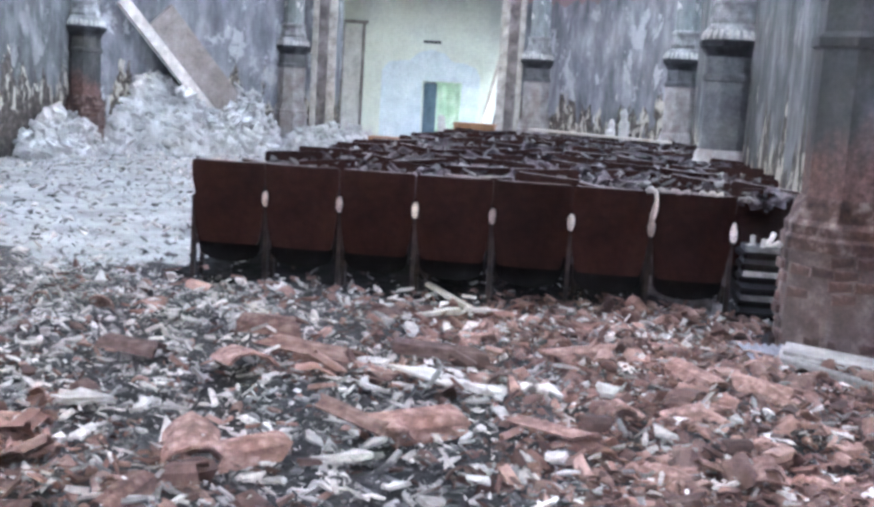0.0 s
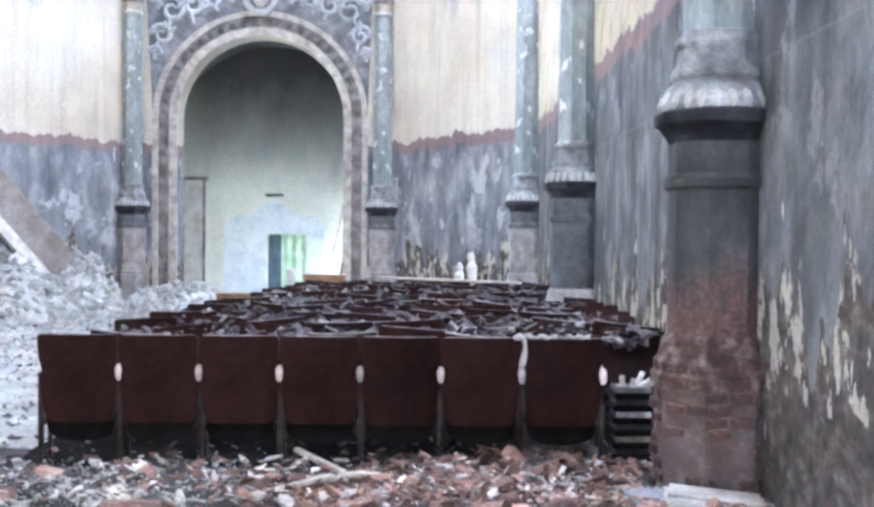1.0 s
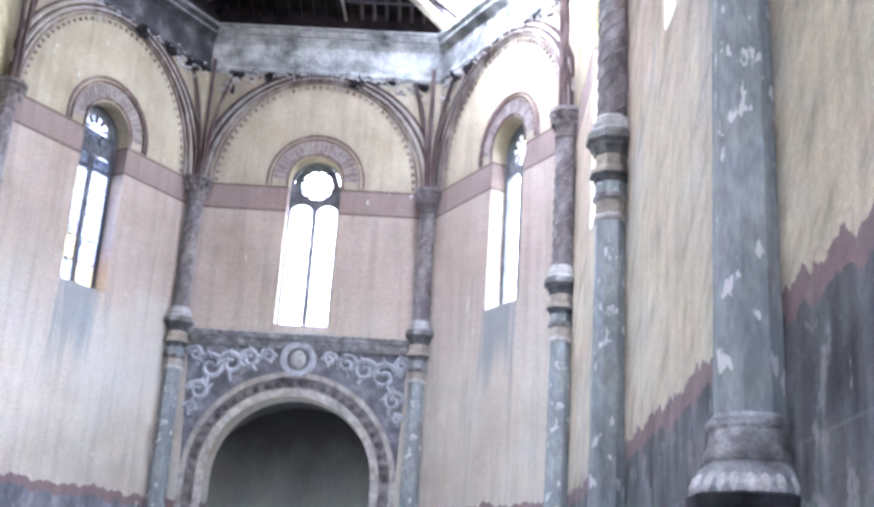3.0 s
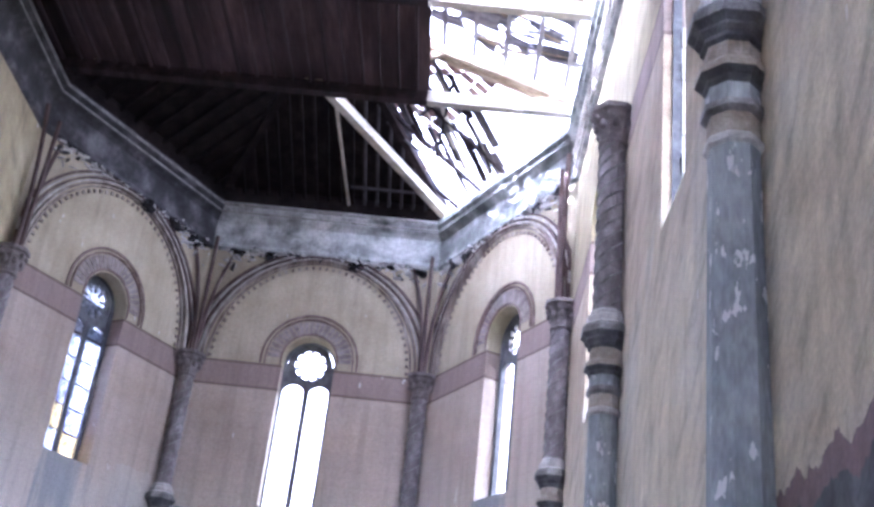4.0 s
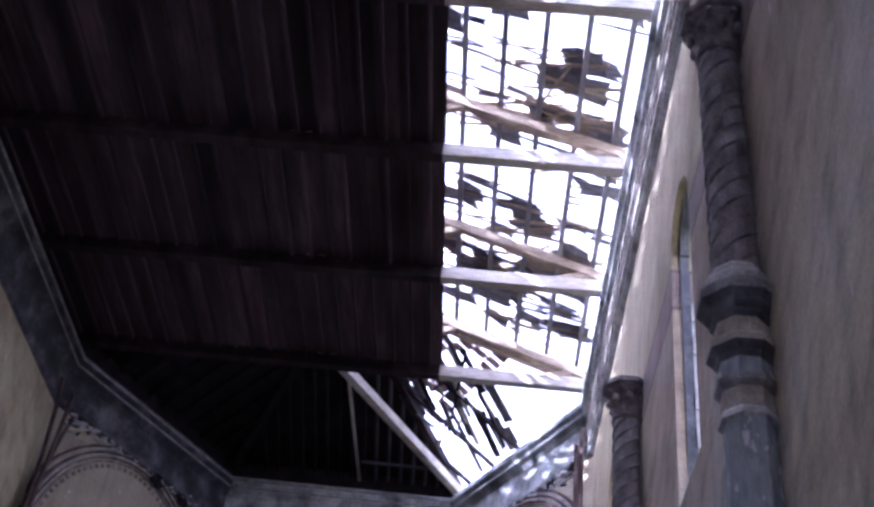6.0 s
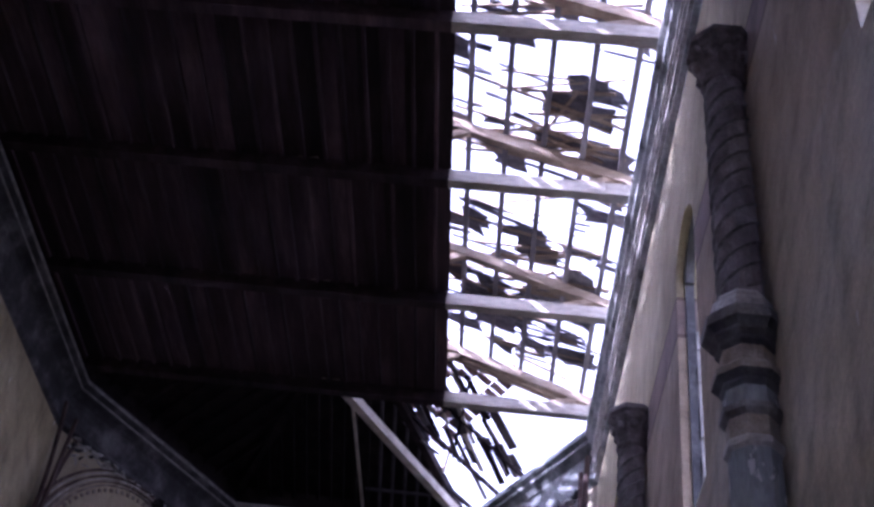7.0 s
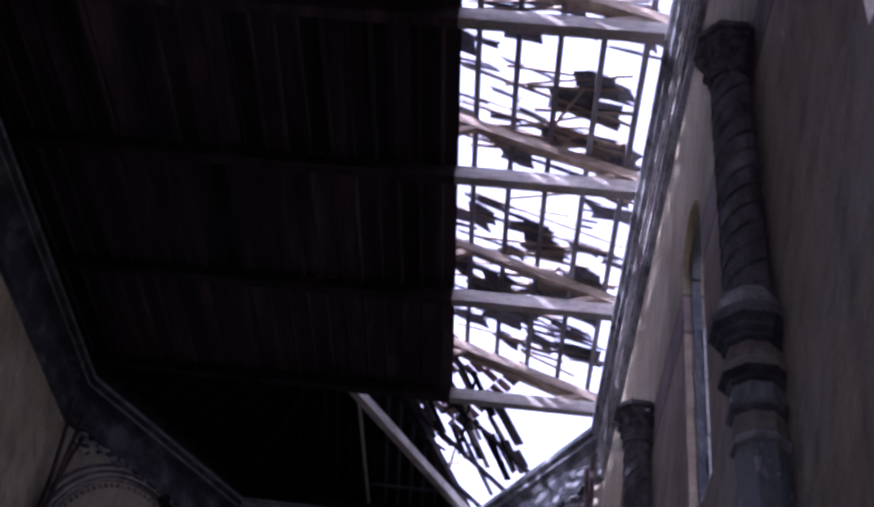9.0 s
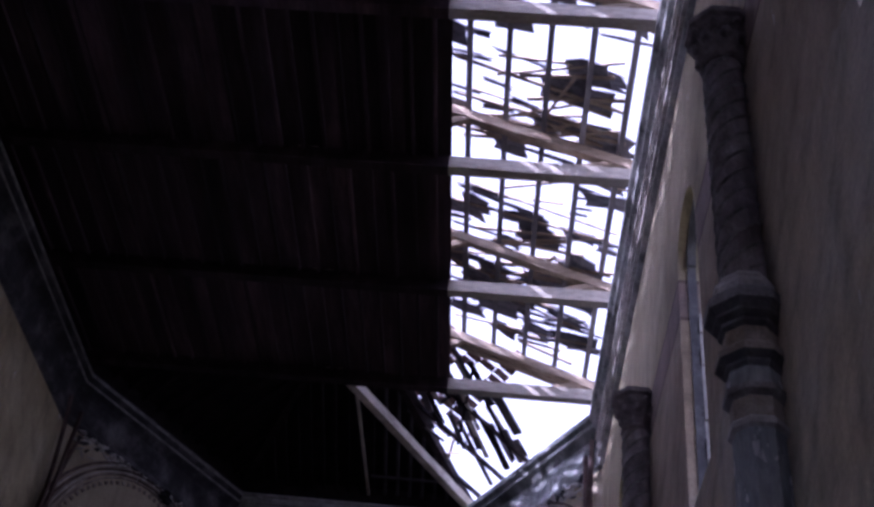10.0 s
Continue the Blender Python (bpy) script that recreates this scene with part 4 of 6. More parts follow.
for i in range(170):
    y = random.uniform(4.6, 8.0) if i < 30 else random.uniform(6.5, 17.4)
    x = X_EDGE - 0.2 + random.random() ** 0.8 * 2.9
    z = RIDGE - (x - CX) * SLOPE + 0.19
    o = new("board", random.choice(shard_me))
    o.parent = east
    big = random.random() < 0.3
    sx, sy = (random.uniform(0.4, 1.0), random.uniform(0.2, 0.55)) if big else (random.uniform(0.3, 1.1), random.uniform(0.05, 0.13))
    o.matrix_world = pose(x, y, z + random.uniform(0, 0.04), 0, math.degrees(tilt_e), random.choice((1, 1, 1, -0.6)) * random.uniform(-16, 3)) @ Matrix.Diagonal((sx, sy, 1, 1))
for i in range(46):
    x = X_EDGE + random.uniform(-0.1, 2.5)
    y = random.uniform(15.4, 17.5)
    o = new("board", random.choice(shard_me))
    o.parent = east
    wide = x < -0.3 and i % 2 == 0
    o.matrix_world = pose(x, y, RIDGE - (x - CX) * SLOPE + 0.19 + random.uniform(0, 0.05), 0, math.degrees(tilt_e), random.uniform(-30, 6)) @ Matrix.Diagonal((random.uniform(0.5, 0.9), random.uniform(0.4, 0.7) if wide else random.uniform(0.05, 0.16), 1, 1))
# tiles added unseen beside the ridge, with gaps between them to dapple the sun
b = bmesh.new()
y = 3.9
while y < 17.7:
    x = CX + 0.05
    while x < X_EDGE - 0.35:
        if random.random() < 0.74 - 0.12 * (x - CX):
            z = RIDGE - (x - CX) * SLOPE + 0.2
            box(b, (0, 0, 0), (0.42, 0.215, 0.018), Matrix.Translation((x, y + random.uniform(-0.02, 0.02), z)) @ Matrix.Rotation(tilt_e - 0.04, 4, "Y") @ Matrix.Rotation(random.uniform(-0.1, 0.1), 4, "Z"))
        x += 0.36
    y += 0.21
ob = part("tile_remnant", b, M_TILE, east, "unseen terracotta tiles added beside the ridge to dapple the sun")
ob["kind"] = "stuff"
# thin laths crossing the purlins
for i in range(70):
    y = random.uniform(6.3, 17.6)
    b = bmesh.new()
    xa, xb = random.uniform(-1.4, 0.3), random.uniform(0.6, 1.7)
    dy = random.uniform(-0.9, 0.25)
    beam(b, (xa, y, RIDGE - (xa - CX) * SLOPE + 0.2), (xb, y + dy, RIDGE - (xb - CX) * SLOPE + 0.2), random.uniform(0.03, 0.07), 0.03)
    part("lath", b, M_TIMBER, east)


# ---------- the great arch ----------
M_SPANDREL = worn("violet_grey_plaster", (0.10, 0.098, 0.108), (0.18, 0.178, 0.192), (0.36, 0.36, 0.375), 4.0, 0.9)
M_ORNAMENT = worn("weathered_white_relief", (0.30, 0.31, 0.33), (0.52, 0.53, 0.55), (0.74, 0.75, 0.76), 6.0, 0.9, bump=0.8, dist=0.02)
AU, AR_, AS_, AZ = ARCH
arch = tagged(new("great_arch"), "moulded round chancel arch with cream and dark bands", "arch", "", "structure")
for nm, r0, r1, dp, mt in (("inner_band", 1.64, 1.80, 0.05, M_CREAMTRIM), ("dark_band", 1.80, 2.01, 0.03, M_ARCHDARK), ("outer_band", 2.01, 2.12, 0.08, M_CREAMTRIM)):
    b = bmesh.new()
    pi_ = [(AU + r0, 0.0), *arc_pts(AU, AZ, r0, 32), (AU - r0, 0.0)]
    po = [(AU + r1, 0.0), *arc_pts(AU, AZ, r1, 32), (AU - r1, 0.0)]
    band(b, pi_, po, -dp, 0.0, F_C)
    part(nm, b, mt, arch)
for k in range(26):
    a = math.pi * (k + 0.5) / 26
    b = bmesh.new()
    bmesh.ops.create_icosphere(b, subdivisions=1, radius=0.07, matrix=F_C @ Matrix.Translation((AU + 1.9 * math.cos(a), -0.03, AZ + 1.9 * math.sin(a))) @ Matrix.Diagonal((1, 0.5, 1, 1)))
    part("boss", b, M_STONE, arch)
b = bmesh.new()
inner = [(AU + 2.12, AZ), *arc_pts(AU, AZ, 2.12, 32), (AU - 2.12, AZ)]
outer = []
for u, z in inner:
    outer.append((min(max(AU + (u - AU) * 1.09, 0.22), SIDE - 0.22), 6.42))
band(b, inner, outer, -0.03, 0.0, F_C)
part("spandrel", b, M_SPANDREL, arch, "dark grey spandrel panel")
b = bmesh.new()
for z0, z1, dp in ((6.42, 6.48, 0.07), (6.48, 6.58, 0.1), (6.58, 6.66, 0.16), (6.66, 6.7, 0.2)):
    band(b, [(0.2, z0), (SIDE - 0.2, z0)], [(0.2, z1), (SIDE - 0.2, z1)], -dp, 0.0, F_C)
part("arch_cornice", b, M_LEAF, arch)
b = bmesh.new()
band(b, arc_pts(AU, 6.2, 0.24, 28, 0, 2 * math.pi), arc_pts(AU, 6.2, 0.36, 28, 0, 2 * math.pi), -0.13, -0.03, F_C)
part("medallion_ring", b, M_ORNAMENT, arch, "pale ring of the medallion")
b = bmesh.new()
bmesh.ops.create_icosphere(b, subdivisions=2, radius=0.2, matrix=F_C @ Matrix.Translation((AU, -0.05, 6.2)) @ Matrix.Diagonal((0.8, 0.3, 1.0, 1)))
part("medallion_relief", b, M_PALE, arch)


def scroll(b, u, z, r, s, turns=1.4):
    """A flat leafy scroll in relief."""
    prev = None
    for i in range(26):
        k = i / 25
        a = turns * 2 * math.pi * k
        rad = r * (1 - 0.8 * k)
        w = 0.05 * (1 - 0.5 * k) + 0.02 * abs(math.sin(a * 2.5))
        cu_, cz_ = u + s * rad * math.cos(a), z + rad * math.sin(a)
        du, dz = s * math.cos(a) * w, math.sin(a) * w
        row = [b.verts.new(F_C @ Vector(c)) for c in ((cu_ - du, -0.03, cz_ - dz), (cu_, -0.085, cz_), (cu_ + du, -0.03, cz_ + dz))]
        if prev:
            b.faces.new((prev[0], prev[1], row[1], row[0]))
            b.faces.new((prev[1], prev[2], row[2], row[1]))
        prev = row


def acanthus(b, u, z, length, turn, width):
    """A lobed leaf in relief, its midrib proud."""
    n, c_, s_ = 9, math.cos(turn), math.sin(turn)
    prev = None
    for i in range(n + 1):
        k = i / n
        w = width * math.sin(math.pi * min(1, 0.12 + 0.88 * k)) * (0.7 + 0.45 * abs(math.sin(k * 9)))
        bend = 0.25 * length * k * k
        pu, pz = u + c_ * length * k - s_ * bend, z + s_ * length * k + c_ * bend
        row = [b.verts.new(F_C @ Vector(q)) for q in ((pu + s_ * w, -0.032, pz - c_ * w), (pu, -0.1, pz), (pu - s_ * w, -0.032, pz + c_ * w))]
        if prev:
            b.faces.new((prev[0], prev[1], row[1], row[0]))
            b.faces.new((prev[1], prev[2], row[2], row[1]))
        prev = row


random.seed(33)
for s in (-1, 1):
    for du, z, r in ((0.62, 6.24, 0.14), (0.98, 6.16, 0.2), (1.35, 6.05, 0.25), (1.75, 5.95, 0.3), (1.95, 5.45, 0.22), (2.1, 6.2, 0.16), (2.06, 5.1, 0.12)):
        b = bmesh.new()
        scroll(b, AU + s * du, z, r, s)
        part("leaf_scroll", b, M_ORNAMENT, arch, "pale leaf scroll in relief")
        for k in range(4):
            b = bmesh.new()
            a = 1.57 * k + random.uniform(-0.5, 0.5)
            acanthus(b, AU + s * du + 0.6 * r * math.cos(a), z + 0.6 * r * math.sin(a), r * random.uniform(0.6, 1.0), a, 0.05)
            part("acanthus_leaf", b, M_ORNAMENT, arch)


# ---------- wall arches, window surrounds and ribs of the apse ----------
def lunette(name, m, length, cu):
    g = tagged(new(name), "moulded wall arch springing from the capitals", "wall arch", "", "structure")
    hw, z0, rise = length / 2 - 0.2, 9.93, 2.5
    def ell(k, n=36):
        return [(min(max(length / 2 + (hw + k) * math.cos(math.pi * i / n), 0.02 + 0.1 * k), length - 0.02 - 0.1 * k), min(z0 + (rise + 0.6 * k) * math.sin(math.pi * i / n), 12.52 + 0.05 * k)) for i in range(n + 1)]
    for k0, k1, dp, mt in ((-0.10, -0.055, 0.05, M_RIB), (0.0, 0.05, 0.09, M_RIB), (0.08, 0.12, 0.06, M_CREAMTRIM), (0.15, 0.20, 0.08, M_RIBDARK), (0.24, 0.28, 0.06, M_CREAMTRIM), (0.32, 0.38, 0.07, M_RIBDARK)):
        b = bmesh.new()
        band(b, ell(k0), ell(k1), -dp, 0.0, m)
        part("arch_moulding", b, mt, g)
    for i in range(44):
        a = math.pi * (i + 0.5) / 44
        u, z = length / 2 + (hw - 0.15) * math.cos(a), z0 + (rise - 0.15) * math.sin(a)
        b = bmesh.new()
        box(b, (-0.03, -0.03, -0.035), (0.03, 0, 0.035), m @ Matrix.Translation((u, 0, z)) @ Matrix.Rotation(-a + math.pi / 2, 4, "Y"))
        part("dentil", b, M_RIB, g)
    # painted voussoirs round the window head
    for i in range(22):
        a0, a1 = math.pi * i / 22 + 0.012, math.pi * (i + 1) / 22 - 0.012
        b = bmesh.new()
        band(b, arc_pts(cu, 10.1, 0.62, 2, a0, a1), arc_pts(cu, 10.1, 0.90, 2, a0, a1), -0.012, 0.0, m)
        part("voussoir", b, M_VOUSS, g)
    for r0, r1, dp in ((0.58, 0.615, 0.03), (0.92, 0.95, 0.04), (1.0, 1.05, 0.03)):
        b = bmesh.new()
        z_end = 9.95
        band(b, [(cu + r0, z_end), *arc_pts(cu, 10.1, r0, 24), (cu - r0, z_end)], [(cu + r1, z_end), *arc_pts(cu, 10.1, r1, 24), (cu - r1, z_end)], -dp, 0.0, m)
        part("hood_mould", b, M_HOOD, g)
    return g


M_VOUSS = worn("painted_voussoir", (0.19, 0.155, 0.14), (0.29, 0.245, 0.22), (0.40, 0.35, 0.32), 8.0, 0.9, vary=0.15)
M_HOOD = worn("red_line_paint", (0.11, 0.07, 0.06), (0.19, 0.13, 0.11), (0.30, 0.23, 0.20), 8.0, 0.9)
lunette("wall_arch_north", F_C, SIDE, WU_C)
lunette("wall_arch_east", F_DR, SIDE, WU_R)
lunette("wall_arch_west", F_DL, SIDE, WU_L)
for v in (V_AR, V_AL, V_RR, V_LL):
    g = thing("vault_rib", "bundle of slender painted ribs rising from a capital", "rib", "ribs above the capitals", at=(v.x, v.y, 9.93))
    inward = (Vector((CX, CY, 0)) - v).normalized()
    side_ = Vector((-inward.y, inward.x, 0))
    for k in (-1, 0, 1):
        b = bmesh.new()
        prev = None
        for i in range(13):
            z = 2.75 * i / 12
            sp = k * (0.06 + 0.5 * (i / 12) ** 2.2)
            c = side_ * sp + inward * (0.1 - 0.06 * abs(k) + 0.04 * (i / 12))
            ring = [b.verts.new((c.x + 0.045 * math.cos(j * math.pi / 3), c.y + 0.045 * math.sin(j * math.pi / 3), z)) for j in range(6)]
            if prev:
                for j in range(6):
                    b.faces.new((prev[j], prev[(j + 1) % 6], ring[(j + 1) % 6], ring[j]))
            prev = ring
        part("rib", b, M_RIBDARK, g)
# dark lumps stand in for hollow pockets in the torn plaster under the cornice
random.seed(3)
for fm, us in ((F_C, (0.55, 1.25, 3.15, 3.95, 4.6)), (F_DL, (2.9, 3.7, 4.4, 4.65)), (F_DR, (1.2, 3.8))):
    for u in us:
        b = bmesh.new()
        bmesh.ops.create_icosphere(b, subdivisions=2, radius=random.uniform(0.10, 0.19), matrix=fm @ Matrix.Translation((u, -0.04, 12.5 + random.uniform(-0.12, 0.02))) @ Matrix.Diagonal((1.2, 0.45, 0.8, 1)))
        for v in b.verts:
            v.co += noise.noise_vector(v.co * 9) * 0.07
        p = thing("beam_stub", "dark lump standing in for a hollow pocket in the wall", "beam stub", "broken beam stubs under the cornice")
        part("stub", b, M_SEATDARK, p)


# ---------- tip-up seats ----------
def theatre_seat():
    t = thing("theatre_seat", "tip-up cinema seat with a rust-brown back and dark folded seat", "chair", "rows of cinema seats")
    # back: grid so that it bows
    b = bmesh.new()
    zs = [0.295, 0.31, 0.4, 0.5, 0.56, 0.585, 0.62, 0.655, 0.69, 0.76, 0.82, 0.838, 0.845]
    hw = {0.295: 0.19, 0.31: 0.205, 0.4: 0.226, 0.5: 0.236, 0.56: 0.240, 0.585: 0.231, 0.62: 0.226, 0.655: 0.231, 0.69: 0.244, 0.76: 0.248, 0.82: 0.248, 0.838: 0.243, 0.845: 0.226}
    nx = 8
    grid = {}
    for d in (0, 1):
        for i, z in enumerate(zs):
            for j in range(nx + 1):
                x_ = hw[z] * (2 * j / nx - 1)
                y_ = -0.035 * (1 - (x_ / 0.24) ** 2) - 0.10 * (z - 0.3) + 0.03 * d
                grid[d, i, j] = b.verts.new((x_, y_, z))
    for d in (0, 1):
        for i in range(len(zs) - 1):
            for j in range(nx):
                b.faces.new((grid[d, i, j], grid[d, i, j + 1], grid[d, i + 1, j + 1], grid[d, i + 1, j]))
    for i in range(len(zs) - 1):
        for j in (0, nx):
            b.faces.new((grid[0, i, j], grid[0, i + 1, j], grid[1, i + 1, j], grid[1, i, j]))
    for j in range(nx):
        for i in (0, len(zs) - 1):
            b.faces.new((grid[0, i, j], grid[0, i, j + 1], grid[1, i, j + 1], grid[1, i, j]))
    part("backrest", b, M_RUST, t, "rust-brown backrest", smooth=False)
    b = bmesh.new()
    n = 14
    prev = None
    for i in range(n + 1):
        a = math.pi * i / n
        x_ = 0.215 * math.cos(a)
        z_low = 0.315 - 0.15 * math.sin(a) ** 0.5
        z_up = 0.70 + 0.06 * math.sin(a) ** 0.5
        row = [b.verts.new(c) for c in ((x_, 0.03, z_low), (x_, 0.12, z_low + 0.01), (x_, 0.15, z_up), (x_, 0.06, z_up))]
        if prev:
            for k in range(4):
                b.faces.new((prev[k], prev[(k + 1) % 4], row[(k + 1) % 4], row[k]))
        else:
            b.faces.new(row)
        prev = row
    b.faces.new(prev[::-1])
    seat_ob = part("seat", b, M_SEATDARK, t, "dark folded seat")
    b = bmesh.new()
    prev = None
    for i in range(n + 1):
        a = math.pi * i / n
        row = [b.verts.new((0.213 * math.cos(a), y_, 0.703 + 0.06 * math.sin(a) ** 0.5)) for y_ in (0.062, 0.148)]
        if prev:
            b.faces.new((prev[0], prev[1], row[1], row[0]))
        prev = row
    part("seat_dust", b, M_DUST, seat_ob, "dusty seat edge")
    for s in (-1, 1):
        b = bmesh.new()
        x_ = s * 0.2515
        box(b, (x_ - 0.014, 0.02, 0.0), (x_ + 0.014, 0.06, 0.6))
        box(b, (x_ - 0.014, -0.05, 0.0), (x_ + 0.014, 0.3, 0.03))
        box(b, (x_ - 0.012, 0.06, 0.26), (x_ + 0.012, 0.2, 0.3))
        box(b, (x_ - 0.012, 0.2, 0.03), (x_ + 0.012, 0.24, 0.56))
        part("leg", b, M_IRON, t, "rusty iron leg")
    # pale oval in place of the bright see-through gap between backs
    b = bmesh.new()
    lathe(b, [(0.012, -0.05), (0.023, -0.028), (0.023, 0.028), (0.012, 0.05)], 8, m=Matrix.Translation((0.2515, -0.016, 0.608)))
    part("hinge_plate", b, M_PLASTERBIT, t, "pale oval standing in for the bright gap between backs")
    b = bmesh.new()
    box(b, (0.225, 0.0, 0.57), (0.278, 0.34, 0.595))
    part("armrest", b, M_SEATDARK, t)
    b = bmesh.new()
    for j in range(nx):
        x0_, x1_ = (0.225 * (2 * j / nx - 1) for j in (j, j + 1))
        y0_, y1_ = (-0.035 * (1 - (x_ / 0.24) ** 2) - 0.0545 for x_ in (x0_, x1_))
        b.faces.new([b.verts.new(c) for c in ((x0_, y0_ + 0.003, 0.847), (x1_, y1_ + 0.003, 0.847), (x1_, y1_ + 0.027, 0.849), (x0_, y0_ + 0.027, 0.849))])
    part("dust_rim", b, M_DUST, t, "dusty top rim")
    return t


proto = theatre_seat()
random.seed(11)
PITCH = 0.503
first = True
for r in range(15):
    y = 7.12 + (0.66 * r + 0.1 if r else 0)
    x0 = -2.155 + (0.045 * r if r else 0)
    count = 7 if r == 0 else 8 if r < 9 else 7
    for k in range(count):
        x = x0 + PITCH * k
        j = 0.0 if r == 0 else 1.0
        m = pose(x + j * random.uniform(-0.02, 0.02), y + j * random.uniform(-0.13, 0.13) - (0.015 * k if r == 0 else 0), 0, j * random.uniform(-27, 15), j * random.uniform(-6, 6), j * random.uniform(-22, 22))
        if first:
            proto.matrix_basis = m
            first = False
        else:
            copy_thing(proto, m)

# ---------- debris on the floor ----------
def bed_height(x, y):
    k = min(max((y - 0.5) / 1.0, 0), 1) * min(max((7.9 - y) / 1.6, 0), 1)
    k *= min(max((x + 3.4) / 1.6, 0), 1)
    return 0.012 + k * (0.045 + 0.055 * noise.noise(Vector((x * 0.9, y * 0.9, 3.0))) + 0.02 * noise.noise(Vector((x * 4, y * 4, 1.0))))


bm = bmesh.new()
nx, ny = 90, 120
gv = [[None] * (ny + 1) for _ in range(nx + 1)]
for i in range(nx + 1):
    for j in range(ny + 1):
        x, y = -4.4 + 6.18 * i / nx, 1.8 + 6.2 * j / ny
        rim = min(x + 4.4, 8.0 - y, y - 1.8) - 0.55 + 0.9 * noise.noise(Vector((x * 1.3, y * 1.3, 5.0))) + 0.35 * noise.noise(Vector((x * 5, y * 5, 5.0)))
        gv[i][j] = bm.verts.new((x, y, max(bed_height(x, y), 0.006) + min(0.0, rim * 0.06)))
for i in range(nx):
    for j in range(ny):
        bm.faces.new((gv[i][j], gv[i + 1][j], gv[i + 1][j + 1], gv[i][j + 1]))
M_DIRT = worn("crushed_mortar_dirt", (0.018, 0.016, 0.016), (0.048, 0.044, 0.043), (0.12, 0.112, 0.11), 14.0, 0.97, bump=0.9, dist=0.02, coord="World")
ob = structure("rubble_bed", bm, M_DIRT, "bed of crushed mortar and dust over the floor", "rubble", "stuff")

rng = np.random.RandomState(4)


def shard_mesh(curved, rs):
    """Corners and faces of one broken piece, about 1 across."""
    if curved:
        n, v, f = 5, [], []
        for e, yy in enumerate((-0.5, 0.5)):
            for i in range(n):
                a = math.pi * (0.12 + 0.76 * i / (n - 1))
                off = rs.uniform(-0.16, 0.16)
                for r in (0.46, 0.40):
                    v.append((r * math.cos(a), yy + off * (1 if e else -1), r * math.sin(a) - 0.15))
        k = 2 * n
        for i in range(n - 1):
            a, b_ = 2 * i, 2 * i + 2
            f += [(a, b_, b_ + k, a + k), (a + 1, a + 1 + k, b_ + 1 + k, b_ + 1), (a, a + 1, b_ + 1, b_), (a + k, b_ + k, b_ + 1 + k, a + 1 + k)]
        f += [(0, k, k + 1, 1), (k - 2, k - 1, 2 * k - 1, 2 * k - 2)]
        return v, f
    n = rs.randint(4, 7)
    a0 = np.sort(rs.uniform(0, 2 * math.pi, n))
    asp = rs.uniform(0.25, 0.8)
    ring = [(0.5 * math.cos(a) * rs.uniform(0.7, 1.1), 0.5 * asp * math.sin(a) * rs.uniform(0.7, 1.2)) for a in a0]
    th = rs.uniform(0.05, 0.17)
    v = [(x, y, 0) for x, y in ring] + [(x * 0.94, y * 0.94, th * rs.uniform(0.7, 1.1)) for x, y in ring]
    f = [tuple(range(n))[::-1], tuple(range(n, 2 * n))] + [(i, (i + 1) % n, n + (i + 1) % n, n + i) for i in range(n)]
    return v, f


PROTO = [(shard_mesh(c, rng)) for c in [True] * 8 + [False] * 30]


def joined(name, material, label, spots):
    verts, faces = [], []
    for x, y, z, s, curved in spots:
        v, f = PROTO[rng.randint(0, 8) if curved else rng.randint(8, len(PROTO))]
        m = np.array((Matrix.Translation((x, y, z)) @ Euler((rng.normal(0, 0.38), rng.normal(0, 0.38), rng.uniform(0, 6.3))).to_matrix().to_4x4()) @ Matrix.Scale(s, 4))
        p = np.c_[np.array(v, float), np.ones(len(v))] @ m.T
        o = len(verts)
        verts += [tuple(q[:3]) for q in p]
        faces += [tuple(o + i for i in q) for q in f]
    me = bpy.data.meshes.new(name)
    me.from_pydata(verts, [], faces)
    me.materials.append(material)
    return tagged(new(name, me), label, "rubble", "", "stuff")


def scatter(count, x0, x1, y0, y1, s0, s1, keep, curved=0.0, lift=0.03):
    out = []
    while len(out) < count:
        x, y = rng.uniform(x0, x1), rng.uniform(y0, y1)
        if rng.uniform() > keep(x, y):
            continue
        s = s0 * (s1 / s0) ** (rng.uniform() ** 1.7)
        out.append((x, y, bed_height(x, y) + rng.uniform(-0.005, lift), s, rng.uniform() < curved))
    return out


def clear(x, y):
    """Away from the shafts of the east wall, thinning out to the south."""
    return 0.0 if y < 1.9 + 0.5 * noise.noise(Vector((x * 2, 0, 4.0))) or abs(x - V_RR.x) < 0.4 and min(abs(y - c) for c in COL_Y) < 0.4 else min(1.0, 0.25 + max(0.0, y - 1.9) * 0.7)


def red_keep(x, y):
    patch = noise.noise(Vector((x * 0.8, y * 0.8, 9.0)))
    return clear(x, y) * min(1, max(0.05, 0.42 + 0.3 * x + 0.75 * patch)) * (1 if y < 6.6 else max(0, 1 - (y - 6.6) / 0.9))


